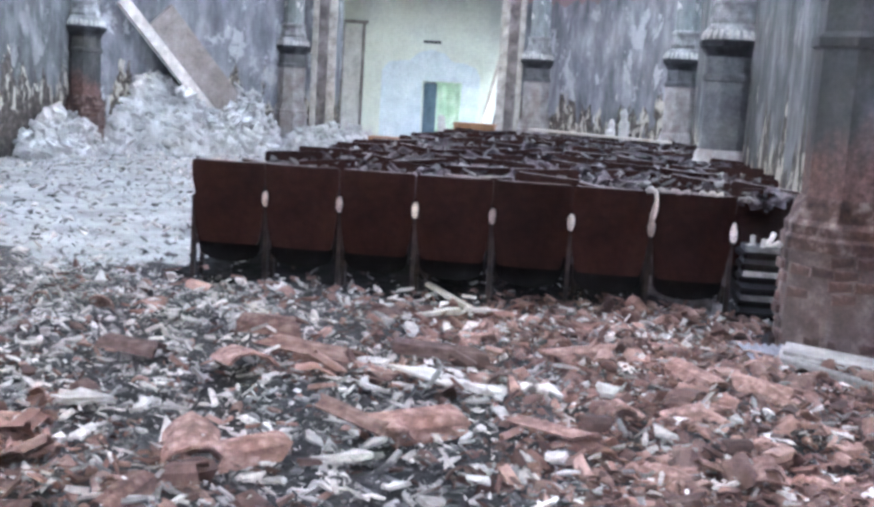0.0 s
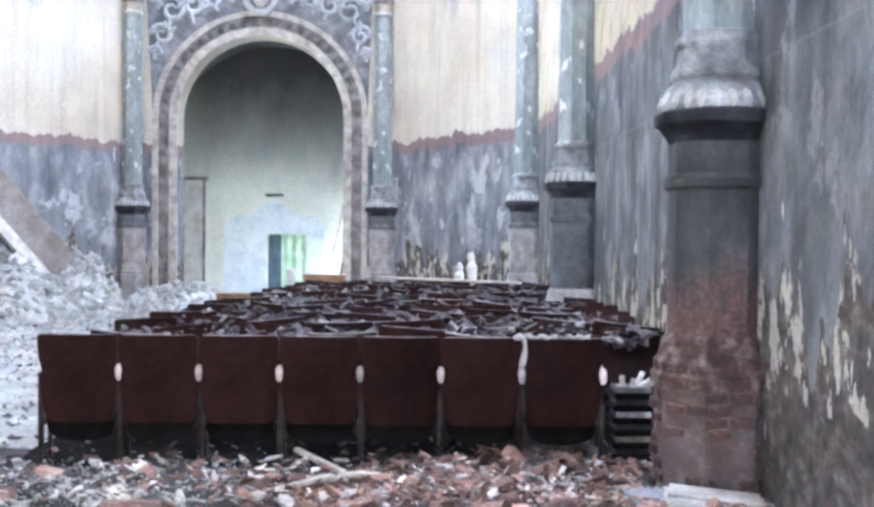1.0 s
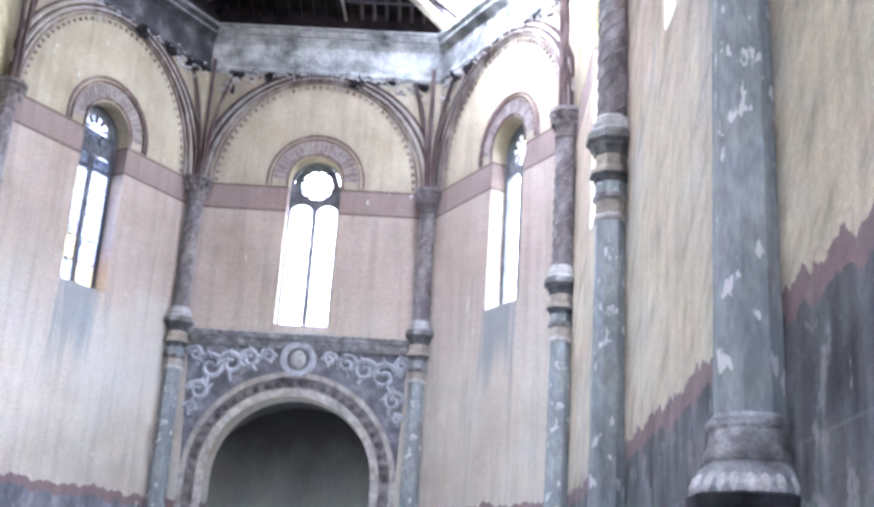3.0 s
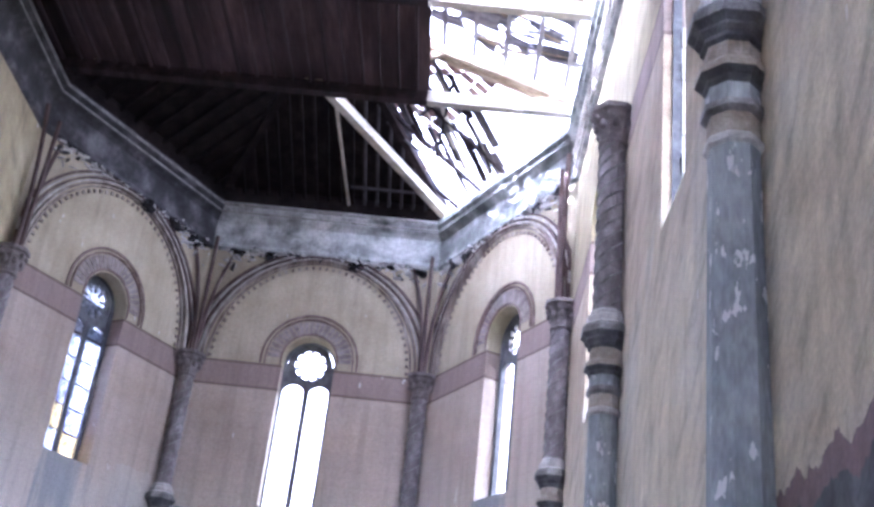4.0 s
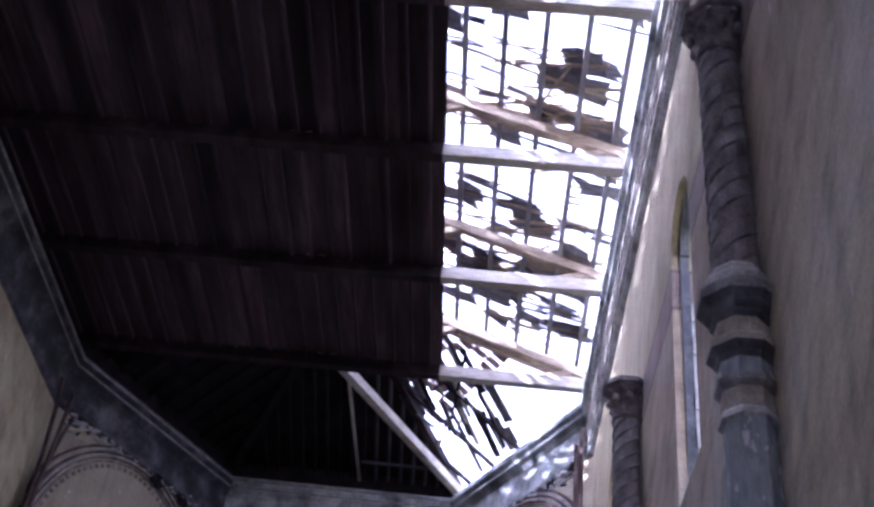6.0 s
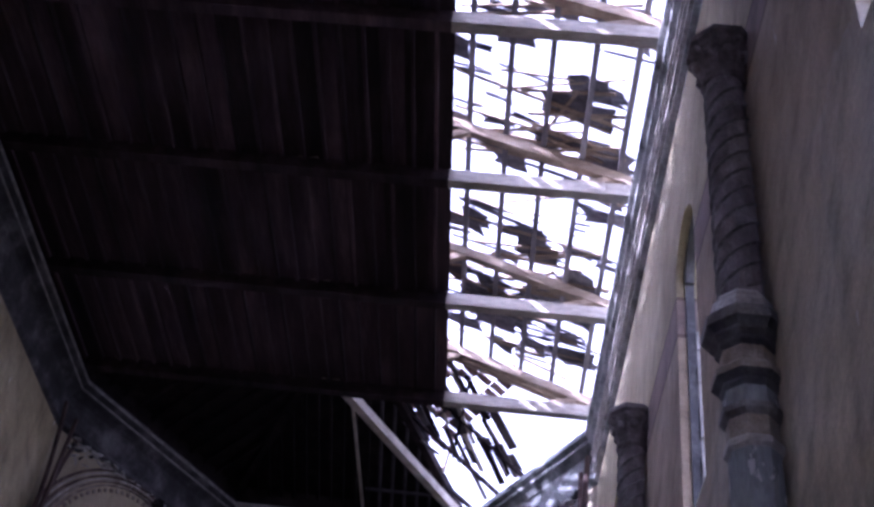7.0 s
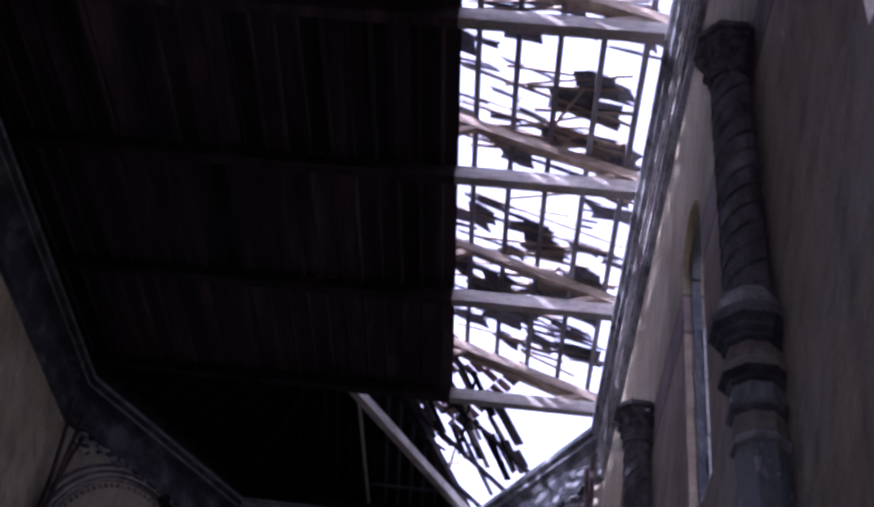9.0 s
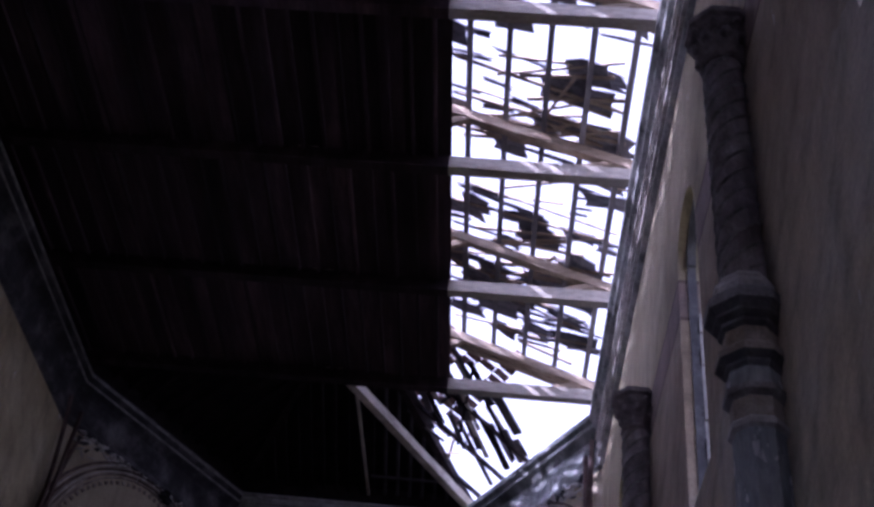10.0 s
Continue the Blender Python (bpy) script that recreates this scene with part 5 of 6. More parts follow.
def white_keep(x, y):
    if x > -2.6 and y > 6.5:
        return clear(x, y) * max(0.03, 1 - (y - 6.5) / 0.6)
    if x > 0.9:
        return clear(x, y) * 0.55
    return clear(x, y) * (1 if y < 6.7 else max(0.06, 1 - (y - 6.7) / 1.0))


joined("terracotta_rubble", M_TILE, "broken red roof tile fragments covering the floor", scatter(6200, -3.2, 1.75, 1.9, 7.4, 0.035, 0.15, red_keep, 0.25, 0.07))
joined("terracotta_chips", M_BRICK, "small dull brown tile chips among the rubble", scatter(7000, -3.3, 1.75, 1.9, 7.8, 0.022, 0.095, red_keep, 0.1, 0.06))
joined("plaster_rubble", M_PLASTERBIT, "white plaster fragments strewn over the floor", scatter(7000, -4.0, 1.75, 1.9, 9.0, 0.022, 0.14, white_keep, 0.0, 0.07))
joined("mortar_rubble", M_GREYBIT, "grey mortar crumbs and stones strewn over the floor", scatter(13000, -4.5, 1.75, 1.9, 9.5, 0.018, 0.1, white_keep, 0.0, 0.05))
joined("plaster_lumps", M_PLASTERBIT, "palm-sized white plaster lumps over the rubble", scatter(380, -3.0, 1.75, 1.8, 7.0, 0.07, 0.17, white_keep, 0.0, 0.08))
joined("plaster_crumbs", M_PLASTERBIT, "fine white plaster crumbs over the rubble", scatter(5000, -4.5, 1.75, 1.6, 8.2, 0.014, 0.05, white_keep, 0.0, 0.06))
joined("aisle_gravel", M_GREYBIT, "grey grit on the dusty aisle floor", scatter(3600, -8.2, -2.4, 5.0, 21.0, 0.03, 0.13, lambda x, y: 1.0, 0.0, 0.0))
joined("aisle_plaster", M_PLASTERBIT, "white plaster crumbs on the dusty aisle floor", scatter(2200, -8.2, -2.2, 5.5, 21.5, 0.03, 0.18, lambda x, y: 0.35 + 0.75 * (y > 15), 0.0, 0.0))


# dark sheet for the shade below the seats; litter below and on them
bm = bmesh.new()
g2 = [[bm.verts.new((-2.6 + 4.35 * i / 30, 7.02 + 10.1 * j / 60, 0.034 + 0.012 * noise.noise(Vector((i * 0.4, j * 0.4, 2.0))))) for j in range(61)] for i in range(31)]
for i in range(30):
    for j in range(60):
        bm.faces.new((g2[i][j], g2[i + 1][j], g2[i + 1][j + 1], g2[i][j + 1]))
M_SEATSHADE = worn("under_seat_shade", (0.005, 0.0045, 0.0045), (0.012, 0.011, 0.011), (0.032, 0.029, 0.028), 9.0, 0.97, bump=0.8, dist=0.02, coord="World", gloss=0.1)
structure("seat_dirt", bm, M_SEATSHADE, "dark sheet under the rows of seats standing in for their shade", "dirt", "stuff")
spots = []
for r in range(1, 15):
    for _ in range(190):
        spots.append((rng.uniform(-2.2 + 0.05 * r, 1.6), 7.22 + 0.66 * r + rng.uniform(0.0, 0.2), rng.uniform(0.71, 0.82), rng.uniform(0.03, 0.15), False))
crumpled = []
for r in range(1, 15):
    for _ in range(90):
        crumpled.append((rng.uniform(-2.2 + 0.05 * r, 1.6), 7.2 + 0.66 * r + rng.uniform(0.0, 0.24), rng.uniform(0.70, 0.80), rng.uniform(0.06, 0.2), rng.uniform() < 0.3))
M_LINING = worn("torn_seat_lining", (0.015, 0.010, 0.011), (0.065, 0.05, 0.054), (0.22, 0.19, 0.20), 7.0, 0.9, vary=0.6, gloss=0.2)
joined("seat_lining", M_LINING, "torn dark seat linings heaped on the folded seats", crumpled)
joined("seat_litter", M_GREYBIT, "dusty plaster litter lying on the folded seats", spots)
spots = [(rng.uniform(-2.3, 1.6), rng.uniform(7.2, 16.4), 0.04, rng.uniform(0.03, 0.12), False) for _ in range(320)]
joined("under_seat_litter", M_GREYBIT, "grey litter on the floor under the seats", spots)


def shared(name, curved, material, n):
    out = []
    for i in range(n):
        v, f = shard_mesh(curved, rng)
        me = bpy.data.meshes.new(name)
        me.from_pydata(v, [], f)
        me.materials.append(material)
        out.append(me)
    return out


TILE_ME, SLAB_ME, FLAT_ME = shared("tile", True, M_TILE, 5), shared("slab", False, M_PLASTERBIT, 6), shared("tile_piece", False, M_TILE, 6)


def loose(name, mesh, label, cat, group, x, y, s, turn, rx=0.0, ry=0.0, dz=0.0):
    o = tagged(new(name, mesh), label, cat, group)
    o.matrix_world = pose(x, y, bed_height(x, y) + dz, rx, ry, turn) @ Matrix.Diagonal((*s, 1))
    return o


G_T, G_P = "broken roof tiles on the floor", "plaster slabs on the floor"
L_T, L_F, L_P = "curved terracotta roof tile lying broken on the rubble", "flat shard of red roof tile on the rubble", "chunk of white plaster lying on the rubble"
for x, y, sx, sy, turn, rx, ry in ((-1.84, 4.79, 0.26, 0.3, 70, 0, 6), (-1.31, 4.72, 0.30, 0.38, 30, -8, 4), (-1.05, 5.03, 0.26, 0.46, 80, 4, 10), (-1.37, 5.45, 0.24, 0.3, 85, 0, -12),
                                   (-0.46, 5.25, 0.26, 0.42, 88, 2, 0), (-0.67, 4.04, 0.24, 0.34, 65, 8, 25), (-0.43, 4.1, 0.22, 0.36, -50, 0, 30), (-1.14, 3.55, 0.24, 0.3, 20, 6, 0),
                                   (-0.95, 3.5, 0.2, 0.3, -40, 0, 12), (0.12, 4.1, 0.22, 0.3, 60, 0, 30), (0.2, 5.4, 0.22, 0.32, -70, 5, 5), (0.75, 5.1, 0.22, 0.3, 35, 5, 5)):
    loose("roof_tile", TILE_ME[rng.randint(5)], L_T, "roof tile", G_T, x, y, (sx, sy, 0.2), turn, rx, ry, 0.05)
for x, y, sx, sy, turn, rx, ry in ((-0.77, 4.99, 0.28, 0.2, 10, 5, 0), (-0.45, 4.76, 0.5, 0.3, -18, 6, 4), (-0.22, 4.66, 0.34, 0.2, -14, 0, 8), (-1.29, 3.62, 0.2, 0.26, 40, 20, -20), (-1.7, 3.9, 0.26, 0.22, 20, 15, 0),
                                   (0.11, 4.68, 0.2, 0.22, 0, 10, 10), (0.35, 4.8, 0.18, 0.26, 60, 20, 0), (0.45, 5.09, 0.09, 0.28, 15, 0, 35), (-0.62, 3.6, 0.3, 0.14, 20, 0, 0), (0.8, 4.6, 0.3, 0.12, -35, 0, 8),
                                   (0.6, 5.5, 0.3, 0.16, -20, 0, 0), (-0.32, 6.47, 0.36, 0.2, 25, 5, 5), (-0.55, 6.35, 0.2, 0.18, 0, 8, 0), (1.71, 5.75, 0.3, 0.2, 30, 0, 5)):
    loose("plaster_slab", SLAB_ME[rng.randint(6)], L_P, "plaster slab", G_P, x, y, (sx, sy, 0.2), turn, rx, ry, 0.05)
for i in range(170):
    while True:
        x, y = rng.uniform(-2.6, 1.6), rng.uniform(2.4, 6.7)
        if rng.uniform() < red_keep(x, y):
            break
    kind = rng.uniform()
    s = rng.uniform(0.1, 0.2)
    t3 = (rng.uniform(0, 360), rng.normal(0, 14), rng.normal(0, 14))
    if kind < 0.35:
        loose("roof_tile", TILE_ME[rng.randint(5)], L_T, "roof tile", G_T, x, y, (s, s * 1.3, s), *t3, 0.03)
    elif kind < 0.72:
        loose("tile_shard", FLAT_ME[rng.randint(6)], L_F, "tile shard", G_T, x, y, (s, s, s * 0.5), *t3, 0.03)
    else:
        loose("plaster_slab", SLAB_ME[rng.randint(6)], L_P, "plaster slab", G_P, x, y, (s * 1.2, s, s * 0.6), *t3, 0.03)


def plank(name, a, b_, w, h, material, label, cat="plank"):
    b = bmesh.new()
    beam(b, a, b_, w, h)
    bmesh.ops.bevel(b, geom=b.edges[:], offset=min(w, h) * 0.15, segments=1, affect="EDGES")
    return tagged(mesh_ob(name, b, material), label, cat)


M_LATH = worn("pale_bare_lath", (0.40, 0.34, 0.27), (0.54, 0.48, 0.40), (0.66, 0.61, 0.54), 5.0, 0.8)
plank("wood_lath", (-0.80, 7.15, 0.12), (-0.42, 6.5, 0.09), 0.04, 0.03, M_LATH, "pale splintered lath lying by the seats", "lath")
plank("wood_lath", (-0.90, 5.95, 0.10), (-0.5, 6.35, 0.12), 0.035, 0.025, M_LATH, "pale splintered lath lying on rubble", "lath")
plank("wood_board", (-1.66, 6.05, 0.12), (-1.40, 5.6, 0.1), 0.10, 0.025, M_LATH, "short pale board lying on rubble", "board")

# fallen roofing sheet and pipes by the brick base
M_SHEET = worn("grey_corrugated_sheet", (0.14, 0.14, 0.16), (0.24, 0.24, 0.27), (0.36, 0.36, 0.38), 5.0, 0.6)
b = bmesh.new()
prev = None
for i in range(33):
    x_ = 0.36 * i / 32
    z_ = 0.02 + 0.012 * math.sin(i * math.pi / 2)
    row = [b.verts.new((x_, y_, z_ + e)) for y_ in (0, 0.3) for e in (0, 0.004)]
    if prev:
        b.faces.new((prev[0], row[0], row[2], prev[2])); b.faces.new((prev[1], prev[3], row[3], row[1]))
    prev = row
ob = tagged(mesh_ob("corrugated_sheet", b, M_SHEET), "grey corrugated roofing scrap lying on rubble", "roofing sheet")
ob.matrix_world = pose(1.1, 5.6, 0.09, 8, 0, 12)
b = bmesh.new()
box(b, (0, 0, 0), (0.5, 0.22, 0.05))
bmesh.ops.bevel(b, geom=b.edges[:], offset=0.02, segments=2, affect="EDGES")
ob = tagged(mesh_ob("plaster_beam", b, M_PLASTERBIT), "pale plaster moulding fallen beside the brick base", "moulding")
ob.matrix_world = pose(1.22, 5.72, 0.12, 5, 4, -14)
plank("plaster_rail", (1.2, 5.65, 0.14), (1.75, 5.2, 0.1), 0.06, 0.05, M_PLASTERBIT, "pale length of fallen moulding", "moulding")

# stack of dark slatted frames with rags beside the front row
st = thing("slat_stack", "stack of dark slatted frames topped with pale rags", "stack", at=(1.28, 7.0, 0))
for i in range(7):
    b = bmesh.new()
    z = 0.03 + 0.075 * i
    box(b, (-0.12, -0.12, z), (0.13, 0.15, z + 0.045), pose(0, 0, 0, 0, 0, random.uniform(-6, 6)))
    bmesh.ops.bevel(b, geom=b.edges[:], offset=0.012, segments=1, affect="EDGES")
    part("slat_frame", b, M_SEATDARK, st)
    if i % 2 == 0:
        b = bmesh.new()
        box(b, (-0.1, -0.125, z + 0.045), (0.11, -0.10, z + 0.075))
        part("spacer", b, M_GREYBIT, st, "grey dusty spacer")
    b = bmesh.new()
    box(b, (-0.1, -0.09, z + 0.045), (0.1, 0.12, z + 0.075))
    part("core", b, M_LEDGE, st)
for i in range(7):
    b = bmesh.new()
    p0 = Vector((random.uniform(-0.1, 0.1), random.uniform(-0.1, 0.05), 0.55))
    beam(b, p0, p0 + Vector((random.uniform(-0.1, 0.14), random.uniform(-0.05, 0.05), random.uniform(0.0, 0.12))), 0.03, 0.02)
    part("rag", b, M_PLASTERBIT, st, "pale torn rag")
def tube(b, pts, r):
    prev = None
    for k, p in enumerate(pts):
        d = (pts[min(k + 1, len(pts) - 1)] - pts[max(k - 1, 0)]).normalized()
        s_ = d.cross(Vector((0.2, 1, 0.1))).normalized()
        t_ = d.cross(s_)
        ring = [b.verts.new(p + (s_ * math.cos(a) + t_ * math.sin(a)) * r * (0.8 + 0.3 * math.sin(k * 1.7))) for a in (0, 1.05, 2.1, 3.14, 4.2, 5.25)]
        if prev:
            for q in range(6):
                b.faces.new((prev[q], prev[(q + 1) % 6], ring[(q + 1) % 6], ring[q]))
        else:
            b.faces.new(ring[::-1])
        prev = ring
    b.faces.new(prev)


for x_, w_ in ((0.72, 0.2), (0.95, 0.14)):
    b = bmesh.new()
    tube(b, [Vector((w_ * (k / 8 - 0.5), 0.004 * math.sin(k * 2), 0.857 + 0.006 * math.sin(k * 1.9))) for k in range(9)], 0.016)
    ob = tagged(mesh_ob("rag_strip", b, M_PLASTERBIT, True), "white rag strip draped over a seat back", "rag")
    ob.matrix_world = pose(x_, 6.94, 0.0)
b = bmesh.new()
tube(b, [Vector((-0.05, 0, 0.85)), Vector((-0.02, 0, 0.862)), Vector((0.01, -0.005, 0.845)), Vector((0.018, -0.008, 0.80)), Vector((0.012, -0.008, 0.75)), Vector((0.002, -0.006, 0.70)), Vector((-0.006, -0.006, 0.66))], 0.02)
ob = tagged(mesh_ob("rag_strip", b, M_PLASTERBIT, True), "white rag hanging between two seat backs", "rag")
ob.matrix_world = pose(0.605, 6.92, 0.0)
b = bmesh.new()
for k in range(14):
    v = b.verts.new((0.5 * k / 13 - 0.25, 0.03 * math.sin(k), 0.30 - 0.16 * (k / 13)))
    w_ = b.verts.new((0.5 * k / 13 - 0.25, 0.05 + 0.03 * math.sin(k), 0.17 - 0.12 * (k / 13)))
    if k:
        b.faces.new((pv, v, w_, pw))
    pv, pw = v, w_
ob = tagged(mesh_ob("plastic_sheet", b, M_DUST), "grey torn sheet hanging below a seat", "sheet")
ob.modifiers.new("thickness", "SOLIDIFY").thickness = 0.004
ob.matrix_world = pose(0.87, 7.14, 0.0)


# ---------- heaps along the apse ----------
def heap(name, x, y, rx, ry, h, material, label, seed, turn=0):
    b = bmesh.new()
    n = 26
    g = [[None] * (n + 1) for _ in range(n + 1)]
    for i in range(n + 1):
        for j in range(n + 1):
            u, v = 2 * i / n - 1, 2 * j / n - 1
            k = max(0.0, 1 - (u * u + v * v)) ** 0.8
            q = Vector((u * 3 + seed, v * 3, seed))
            z = h * k * (0.7 + 0.6 * noise.noise(q)) + 0.12 * h * k * noise.noise(q * 4) - 0.03 * (k == 0)
            g[i][j] = b.verts.new((u * rx, v * ry, z))
    for i in range(n):
        for j in range(n):
            b.faces.new((g[i][j], g[i + 1][j], g[i + 1][j + 1], g[i][j + 1]))
    verts = [v.co.copy() for v in b.verts if v.co.z > 0.05]
    hp = thing(name, label, "rubble heap", "heaps of fallen plaster", at=(x, y, 0))
    hp.rotation_euler = (0, 0, radians(turn))
    part("mound", b, material, hp)
    vs, fs = [], []
    for c in verts:
        for _ in range(2):
            v, f = PROTO[8 + rng.randint(0, 30)]
            m = Matrix.Translation(c + Vector(rng.uniform(-0.06, 0.06, 3))) @ Euler(rng.uniform(-0.8, 0.8, 3)).to_matrix().to_4x4() @ Matrix.Scale(0.07 * 6.0 ** rng.uniform(0, 1), 4) @ Matrix.Diagonal((1, 1, 2.2, 1))
            o = len(vs)
            vs += [tuple(m @ Vector(q)) for q in v]
            fs += [tuple(o + i for i in q) for q in f]
    me = bpy.data.meshes.new("loose_plaster")
    me.from_pydata(vs, [], fs)
    me.materials.append(material)
    o = new("loose_plaster", me)
    o.parent = hp
    o["kind"] = "stuff"


heap("plaster_heap", -7.3, 19.5, 1.45, 0.8, 1.35, M_HEAP, "white heap of fallen plaster against the apse wall", 2.0, 60)
heap("plaster_heap", -6.15, 20.25, 0.85, 0.6, 1.0, M_HEAP, "white heap of fallen plaster at the foot of a slab", 4.0, 60)
heap("plaster_heap", -6.4, 21.2, 0.8, 0.65, 1.2, M_HEAP, "white heap of fallen plaster beside a shaft", 5.0, 60)
heap("plaster_heap", -8.0, 16.9, 0.5, 1.1, 0.7, M_HEAP, "white plaster heap along the nave wall", 7.0)
heap("plaster_heap", -4.6, 21.9, 1.3, 0.7, 0.55, M_HEAP, "low grey-white rubble heap before the niche", 9.0)
heap("plaster_heap", 0.5, 20.0, 1.6, 0.5, 0.4, M_GREYBIT, "low grey rubble heap along the apse wall", 12.0, -60)
for u, h in ((1.55, 1.25), (1.95, 1.05)):
    b = bmesh.new()
    lathe(b, [(0.09, 0), (0.085, h * 0.8), (0.05, h * 0.85), (0.06, h * 0.93), (0.02, h)], 8)
    for v in b.verts:
        v.co += noise.noise_vector(v.co * 5) * 0.025
    ob = tagged(mesh_ob("plaster_post", b, M_PALE), "white broken plaster post by the apse wall", "post", "white posts by the apse wall")
    ob.matrix_world = Matrix.Translation((F_DR @ Vector((u, -0.22, 0)))) @ pose(0, 0, 0, 0, 0, 0)

# leaning slab against the apse wall
lean = thing("leaning_slab", "fallen plaster slab with a white edge leaning on the wall", "slab")
b = bmesh.new()
A_, B_ = F_DL @ Vector((0.75, -0.1, 3.0)), F_DL @ Vector((3.1, -0.55, 0.45))
nrm = (F_DL.to_3x3() @ Vector((0, -1, 0)))
M_SLAB = worn("grey_brown_slab", (0.20, 0.17, 0.15), (0.30, 0.26, 0.235), (0.40, 0.36, 0.33), 3.0, 0.9)
beam(b, A_.lerp(B_, 0.3) + Vector((0, 0, 0.1)), B_ + Vector((0, 0, 0.12)), 0.08, 0.72, up=(0, 0, 1))
part("slab_face", b, M_SLAB, lean, "grey-brown slab face")
b = bmesh.new()
beam(b, A_ - Vector((0, 0, 0.42)) + nrm * 0.06, B_ - Vector((0, 0, 0.38)) + nrm * 0.06, 0.12, 0.2)
part("white_edge", b, M_PLASTERBIT, lean, "broken white plaster edge")

# crates behind the last row
def crate(name, x, y, w, d, h, material, label):
    c = thing(name, label, "crate", at=(x, y, 0))
    t_ = 0.03
    for nm, lo, hi in (("side", (-w / 2, -d / 2, 0), (-w / 2 + t_, d / 2, h)), ("side", (w / 2 - t_, -d / 2, 0), (w / 2, d / 2, h)), ("front", (-w / 2 + t_, -d / 2, 0.02), (w / 2 - t_, -d / 2 + t_, h - 0.01)),
                       ("back", (-w / 2 + t_, d / 2 - t_, 0.02), (w / 2 - t_, d / 2, h - 0.01)), ("top", (-w / 2 - 0.01, -d / 2 - 0.01, h), (w / 2 + 0.01, d / 2 + 0.01, h + 0.03))):
        b = bmesh.new()
        box(b, lo, hi)
        part(nm, b, material, c)


crate("wooden_crate", -1.5, 17.2, 0.62, 0.4, 0.88, M_WOOD, "orange-brown wooden cabinet behind the seats")
crate("wooden_bench", -2.75, 16.9, 0.6, 0.4, 0.6, M_WOOD, "brown wooden bench box behind the seats")
b = bmesh.new()
lathe(b, [(0.11, 0.0), (0.12, 0.45), (0.1, 0.6), (0.06, 0.75), (0.05, 0.98), (0.02, 1.0)], 10)
for v in b.verts:
    v.co += noise.noise_vector(v.co * 6) * 0.03
ob = tagged(mesh_ob("plaster_fragment", b, M_PALE), "upright white plaster fragment beside a cabinet", "plaster fragment")
ob.matrix_world = pose(-2.02, 17.2, 0)
for a, b_, w in (((-0.6, 16.3, 0.9), (1.3, 15.3, 0.87), 0.16),):
    plank("wood_board", a, b_, w, 0.03, M_LATH, "pale board lying across the seat backs", "board")

# ---------- inside the niche ----------
altar = thing("altar_panel", "pale blue-white painted altar back with a curved top", "altar panel", at=(-3.45, NY - 0.06, 0))
b = bmesh.new()
tops = [(-1.15, 1.75), (-1.0, 1.95), (-0.7, 2.0), (-0.5, 2.02), (-0.3, 2.2), (0.0, 2.28), (0.3, 2.2), (0.5, 2.02), (0.8, 2.0), (1.05, 1.9), (1.15, 1.7)]
M_ALTAR = worn("pale_blue_limewash", (0.52, 0.58, 0.60), (0.66, 0.72, 0.74), (0.78, 0.82, 0.83), 3.0, 0.85)
band(b, [(u, 1.56) for u, z in tops], tops, 0.0, 0.05, Matrix.Identity(4))
part("panel_head", b, M_ALTAR, altar)
for u0, u1 in ((-1.15, -0.2), (0.74, 1.15)):
    b = bmesh.new()
    box(b, (u0, 0, 0), (u1, 0.05, 1.56))
    part("panel_side", b, M_ALTAR, altar)
b = bmesh.new()
box(b, (-0.2, -0.03, 2.42), (0.2, 0.05, 2.48))
part("dark_rail", b, M_LEDGE, altar, "small dark rail")
dr = tagged(new("door_1"), "narrow pale door in a dark frame", "door", "", "structure")
dr.location = (-5.3, NY - 0.05, 0)
b = bmesh.new()
box(b, (-0.22, 0, 0.35), (0.2, 0.04, 2.7))
part("door_leaf", b, M_PALE, dr)
b = bmesh.new()
for lo, hi in (((-0.28, -0.03, 0.3), (-0.22, 0.045, 2.78)), ((0.2, -0.03, 0.3), (0.26, 0.045, 2.78)), ((-0.34, -0.05, 2.78), (0.32, 0.045, 2.86))):
    box(b, lo, hi)
part("door_frame", b, M_ARCHDARK, dr)
plank("leaning_pole", (-1.75, 25.9, 2.6), (-2.25, 25.2, 0.03), 0.08, 0.05, M_LATH, "pale pole leaning in the niche", "pole")
plank("leaning_pole", (-1.6, 25.9, 2.4), (-1.95, 25.2, 0.03), 0.06, 0.05, M_OLDWOOD, "dark pole leaning in the niche", "pole")
b = bmesh.new()
box(b, (0, 0, 0), (0.3, 0.05, 1.5))
ob = tagged(mesh_ob("shutter_leaf", b, worn("blue_grey_shutter", (0.05, 0.08, 0.1), (0.09, 0.13, 0.16), (0.14, 0.19, 0.22), 5.0, 0.7)), "dark blue-grey shutter leaf half closing the doorway", "shutter")
ob.matrix_world = pose(-3.6, NY + 0.04, 0)
M_CLOTH = worn("green_sheet", (0.42, 0.62, 0.38), (0.60, 0.78, 0.54), (0.78, 0.88, 0.72), 3.5, 0.7, bump=0.6, dist=0.03)
b = bmesh.new()
rows = []
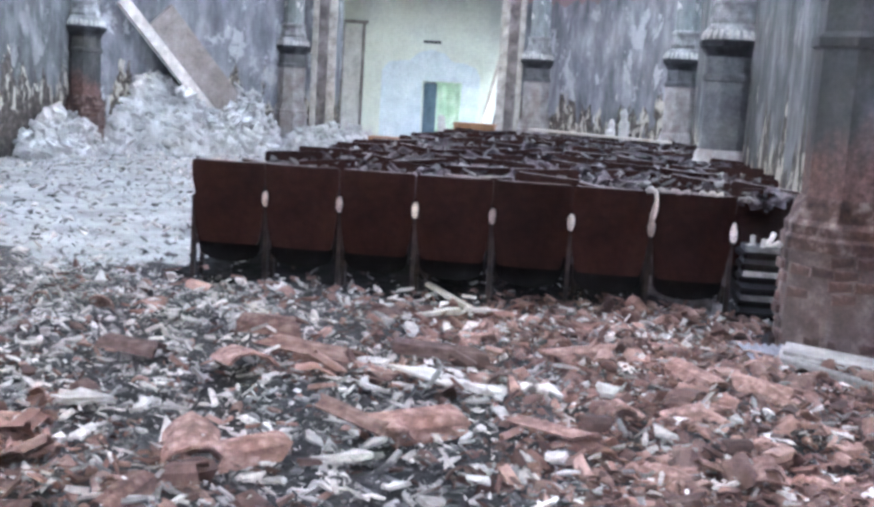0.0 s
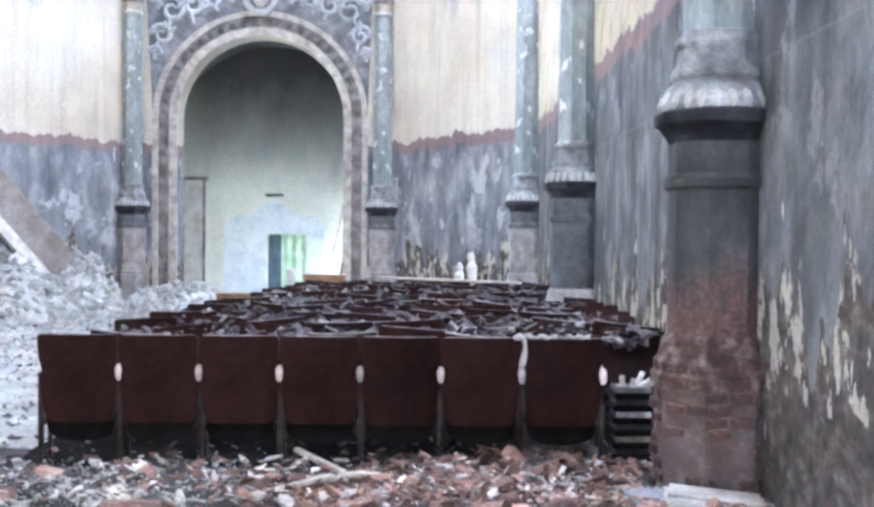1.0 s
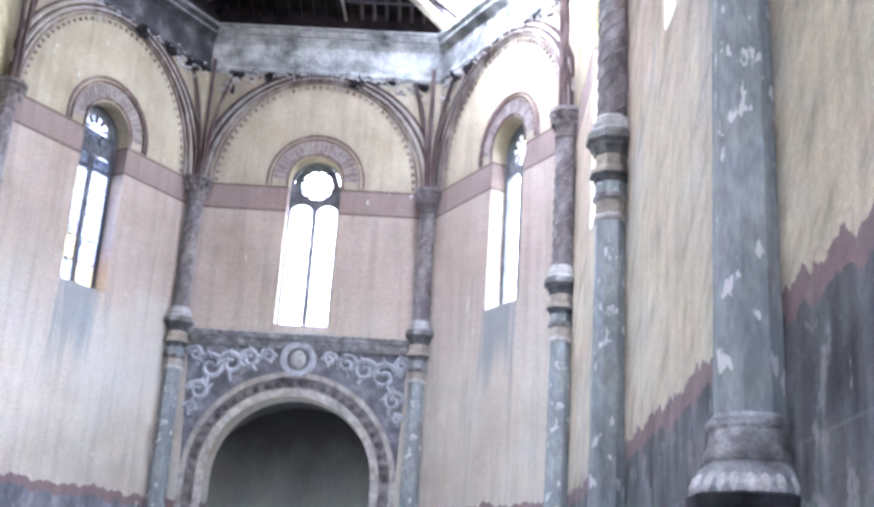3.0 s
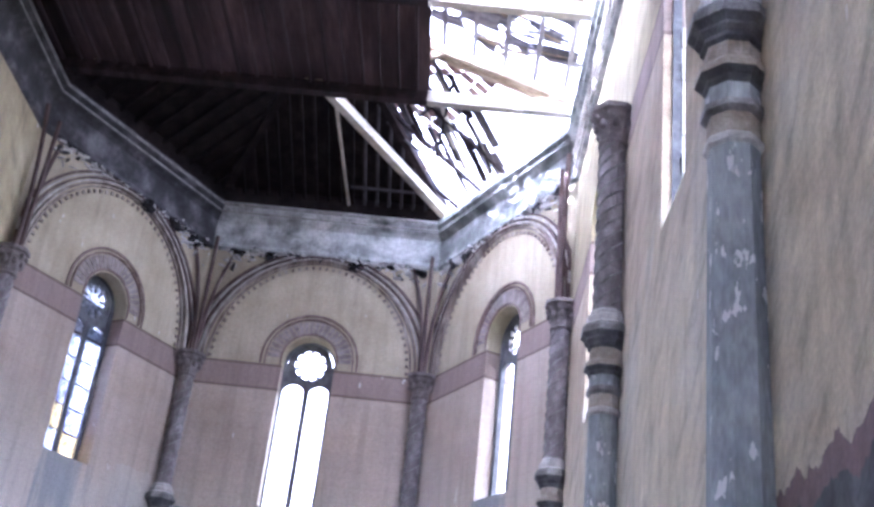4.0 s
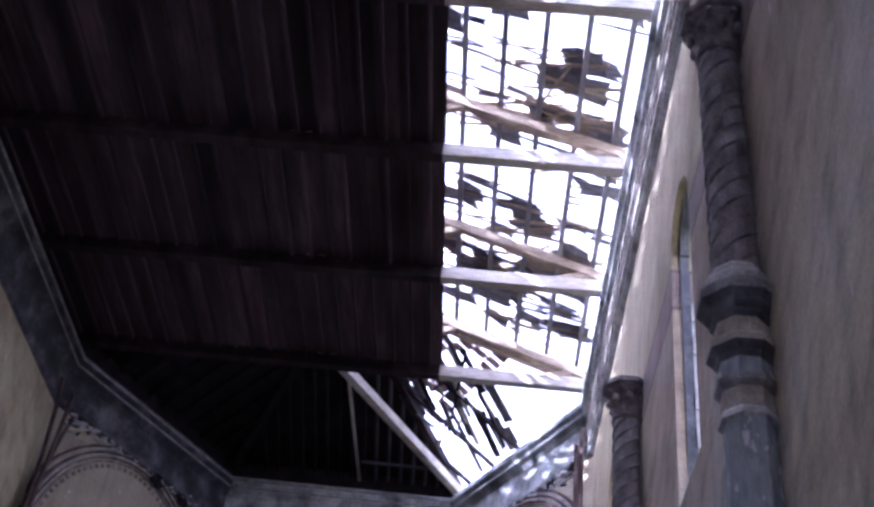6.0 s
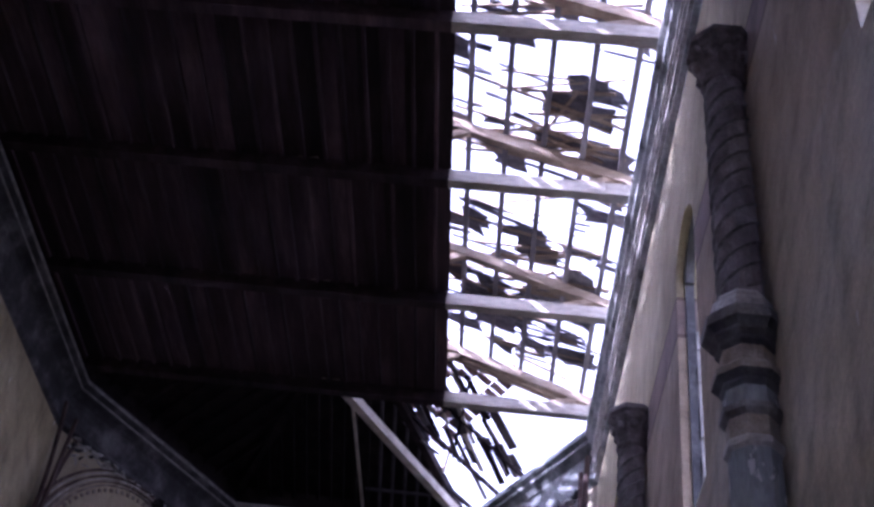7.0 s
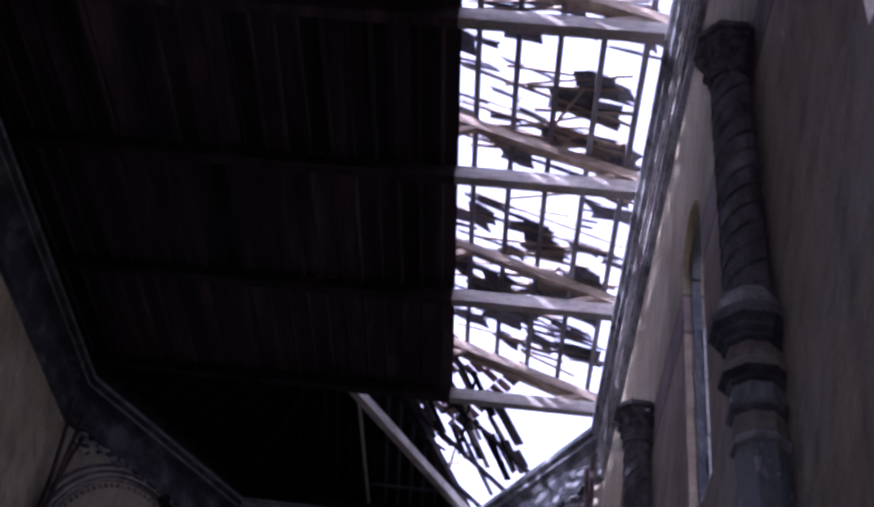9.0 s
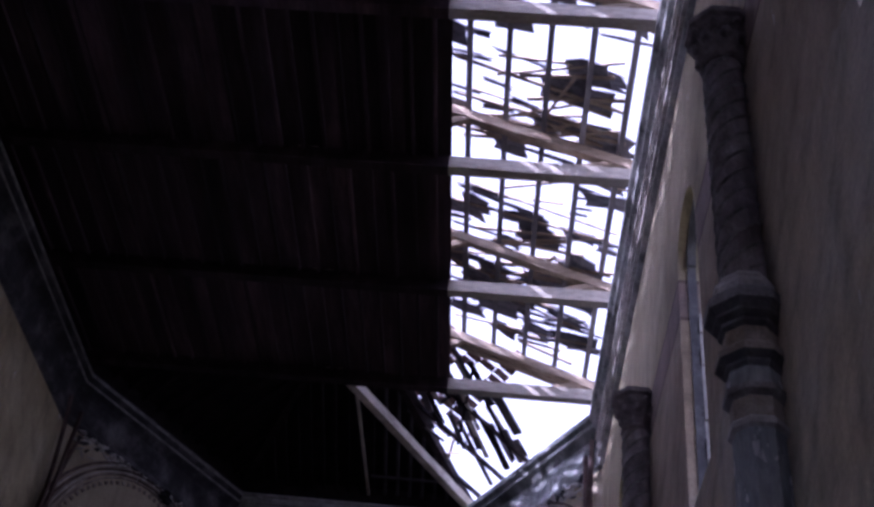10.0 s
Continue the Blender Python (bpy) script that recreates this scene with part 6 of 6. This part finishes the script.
for i in range(15):
    u = -3.32 + 0.62 * i / 14
    rows.append([b.verts.new((u, NY + 0.06 + 0.025 * math.sin(i * 1.3) * (0.4 + k / 6), 0.02 + 1.55 * k / 6)) for k in range(7)])
for p_, q_ in zip(rows, rows[1:]):
    for k in range(6):
        b.faces.new((p_[k], p_[k + 1], q_[k + 1], q_[k]))
ob = tagged(mesh_ob("green_curtain", b, M_CLOTH, True), "light green sheet hanging in the low doorway", "curtain")
ob.modifiers.new("thickness", "SOLIDIFY").thickness = 0.006
b = bmesh.new()
box(b, (-3.7, NY + 0.352, 0), (-2.6, NY + 0.42, 1.7))
tagged(mesh_ob("wall_doorway_back", b, M_STONE), "grey wall closing the recess of the doorway", "wall", "", "structure")

# ---------- torn plaster hanging under the cornice ----------
spots, dark = [], []
for fm, u0, u1, count in ((F_C, 0.2, 4.75, 240), (F_DR, 0.3, 4.8, 200), (F_DL, 0.3, 4.85, 170)):
    for _ in range(count):
        u = rng.uniform(u0, u1)
        side = abs(u - SIDE / 2) / (SIDE / 2)
        p = fm @ Vector((u, -0.03, 12.54 - abs(rng.normal(0, 0.06 + 0.34 * side ** 3))))
        (spots if rng.uniform() < 0.7 else dark).append((p.x, p.y, p.z, rng.uniform(0.08, 0.22 + 0.2 * side), False))
joined("torn_plaster", M_PALE, "ragged torn plaster edge under the cornice", spots)
joined("torn_lath", M_LEDGE, "dark shards in the torn edge under the cornice", dark)

# ---------- bricks of the crumbling base ----------
def brick_mesh(w, h, d):
    b = bmesh.new()
    v = box(b, (-w / 2, -d, 0), (w / 2, 0, h))
    for q in v:
        q.co += noise.noise_vector(q.co * 40 + Vector((w * 50, 0, 0))) * 0.011
    me = bpy.data.meshes.new("brick")
    b.to_mesh(me)
    b.free()
    me.materials.append(M_BASEBRICK)
    return me


BRICKS = [brick_mesh(w, 0.052, 0.03) for w in (0.125, 0.122, 0.118, 0.24)]
random.seed(17)
for ci, c in ((2, cols[2]), (0, cols[5])):
    base = [o for o in c.children if o.name.startswith("base") and "moulding" not in o.name][0]
    for course in range(10):
        z = 0.015 + 0.064 * course
        ap = 0.333 - 0.012 * course / 10
        for f in range(8):
            ang = math.pi * f / 4
            for half in (-1, 1):
                if random.random() < (0.1 if course > 6 else 0.36):
                    continue
                o = new("brick", random.choice(BRICKS[:3]))
                o.parent = base
                o.matrix_basis = Matrix.Rotation(ang - math.pi / 2, 4, "Z") @ Matrix.Translation((half * 0.066 + (0.012 if course % 2 else -0.012), ap + 0.004 + random.uniform(-0.034, 0.012), z + random.uniform(-0.004, 0.004))) @ Matrix.Rotation(random.uniform(-0.07, 0.07), 4, "Y") @ Matrix.Rotation(random.uniform(-0.09, 0.09), 4, "Z")
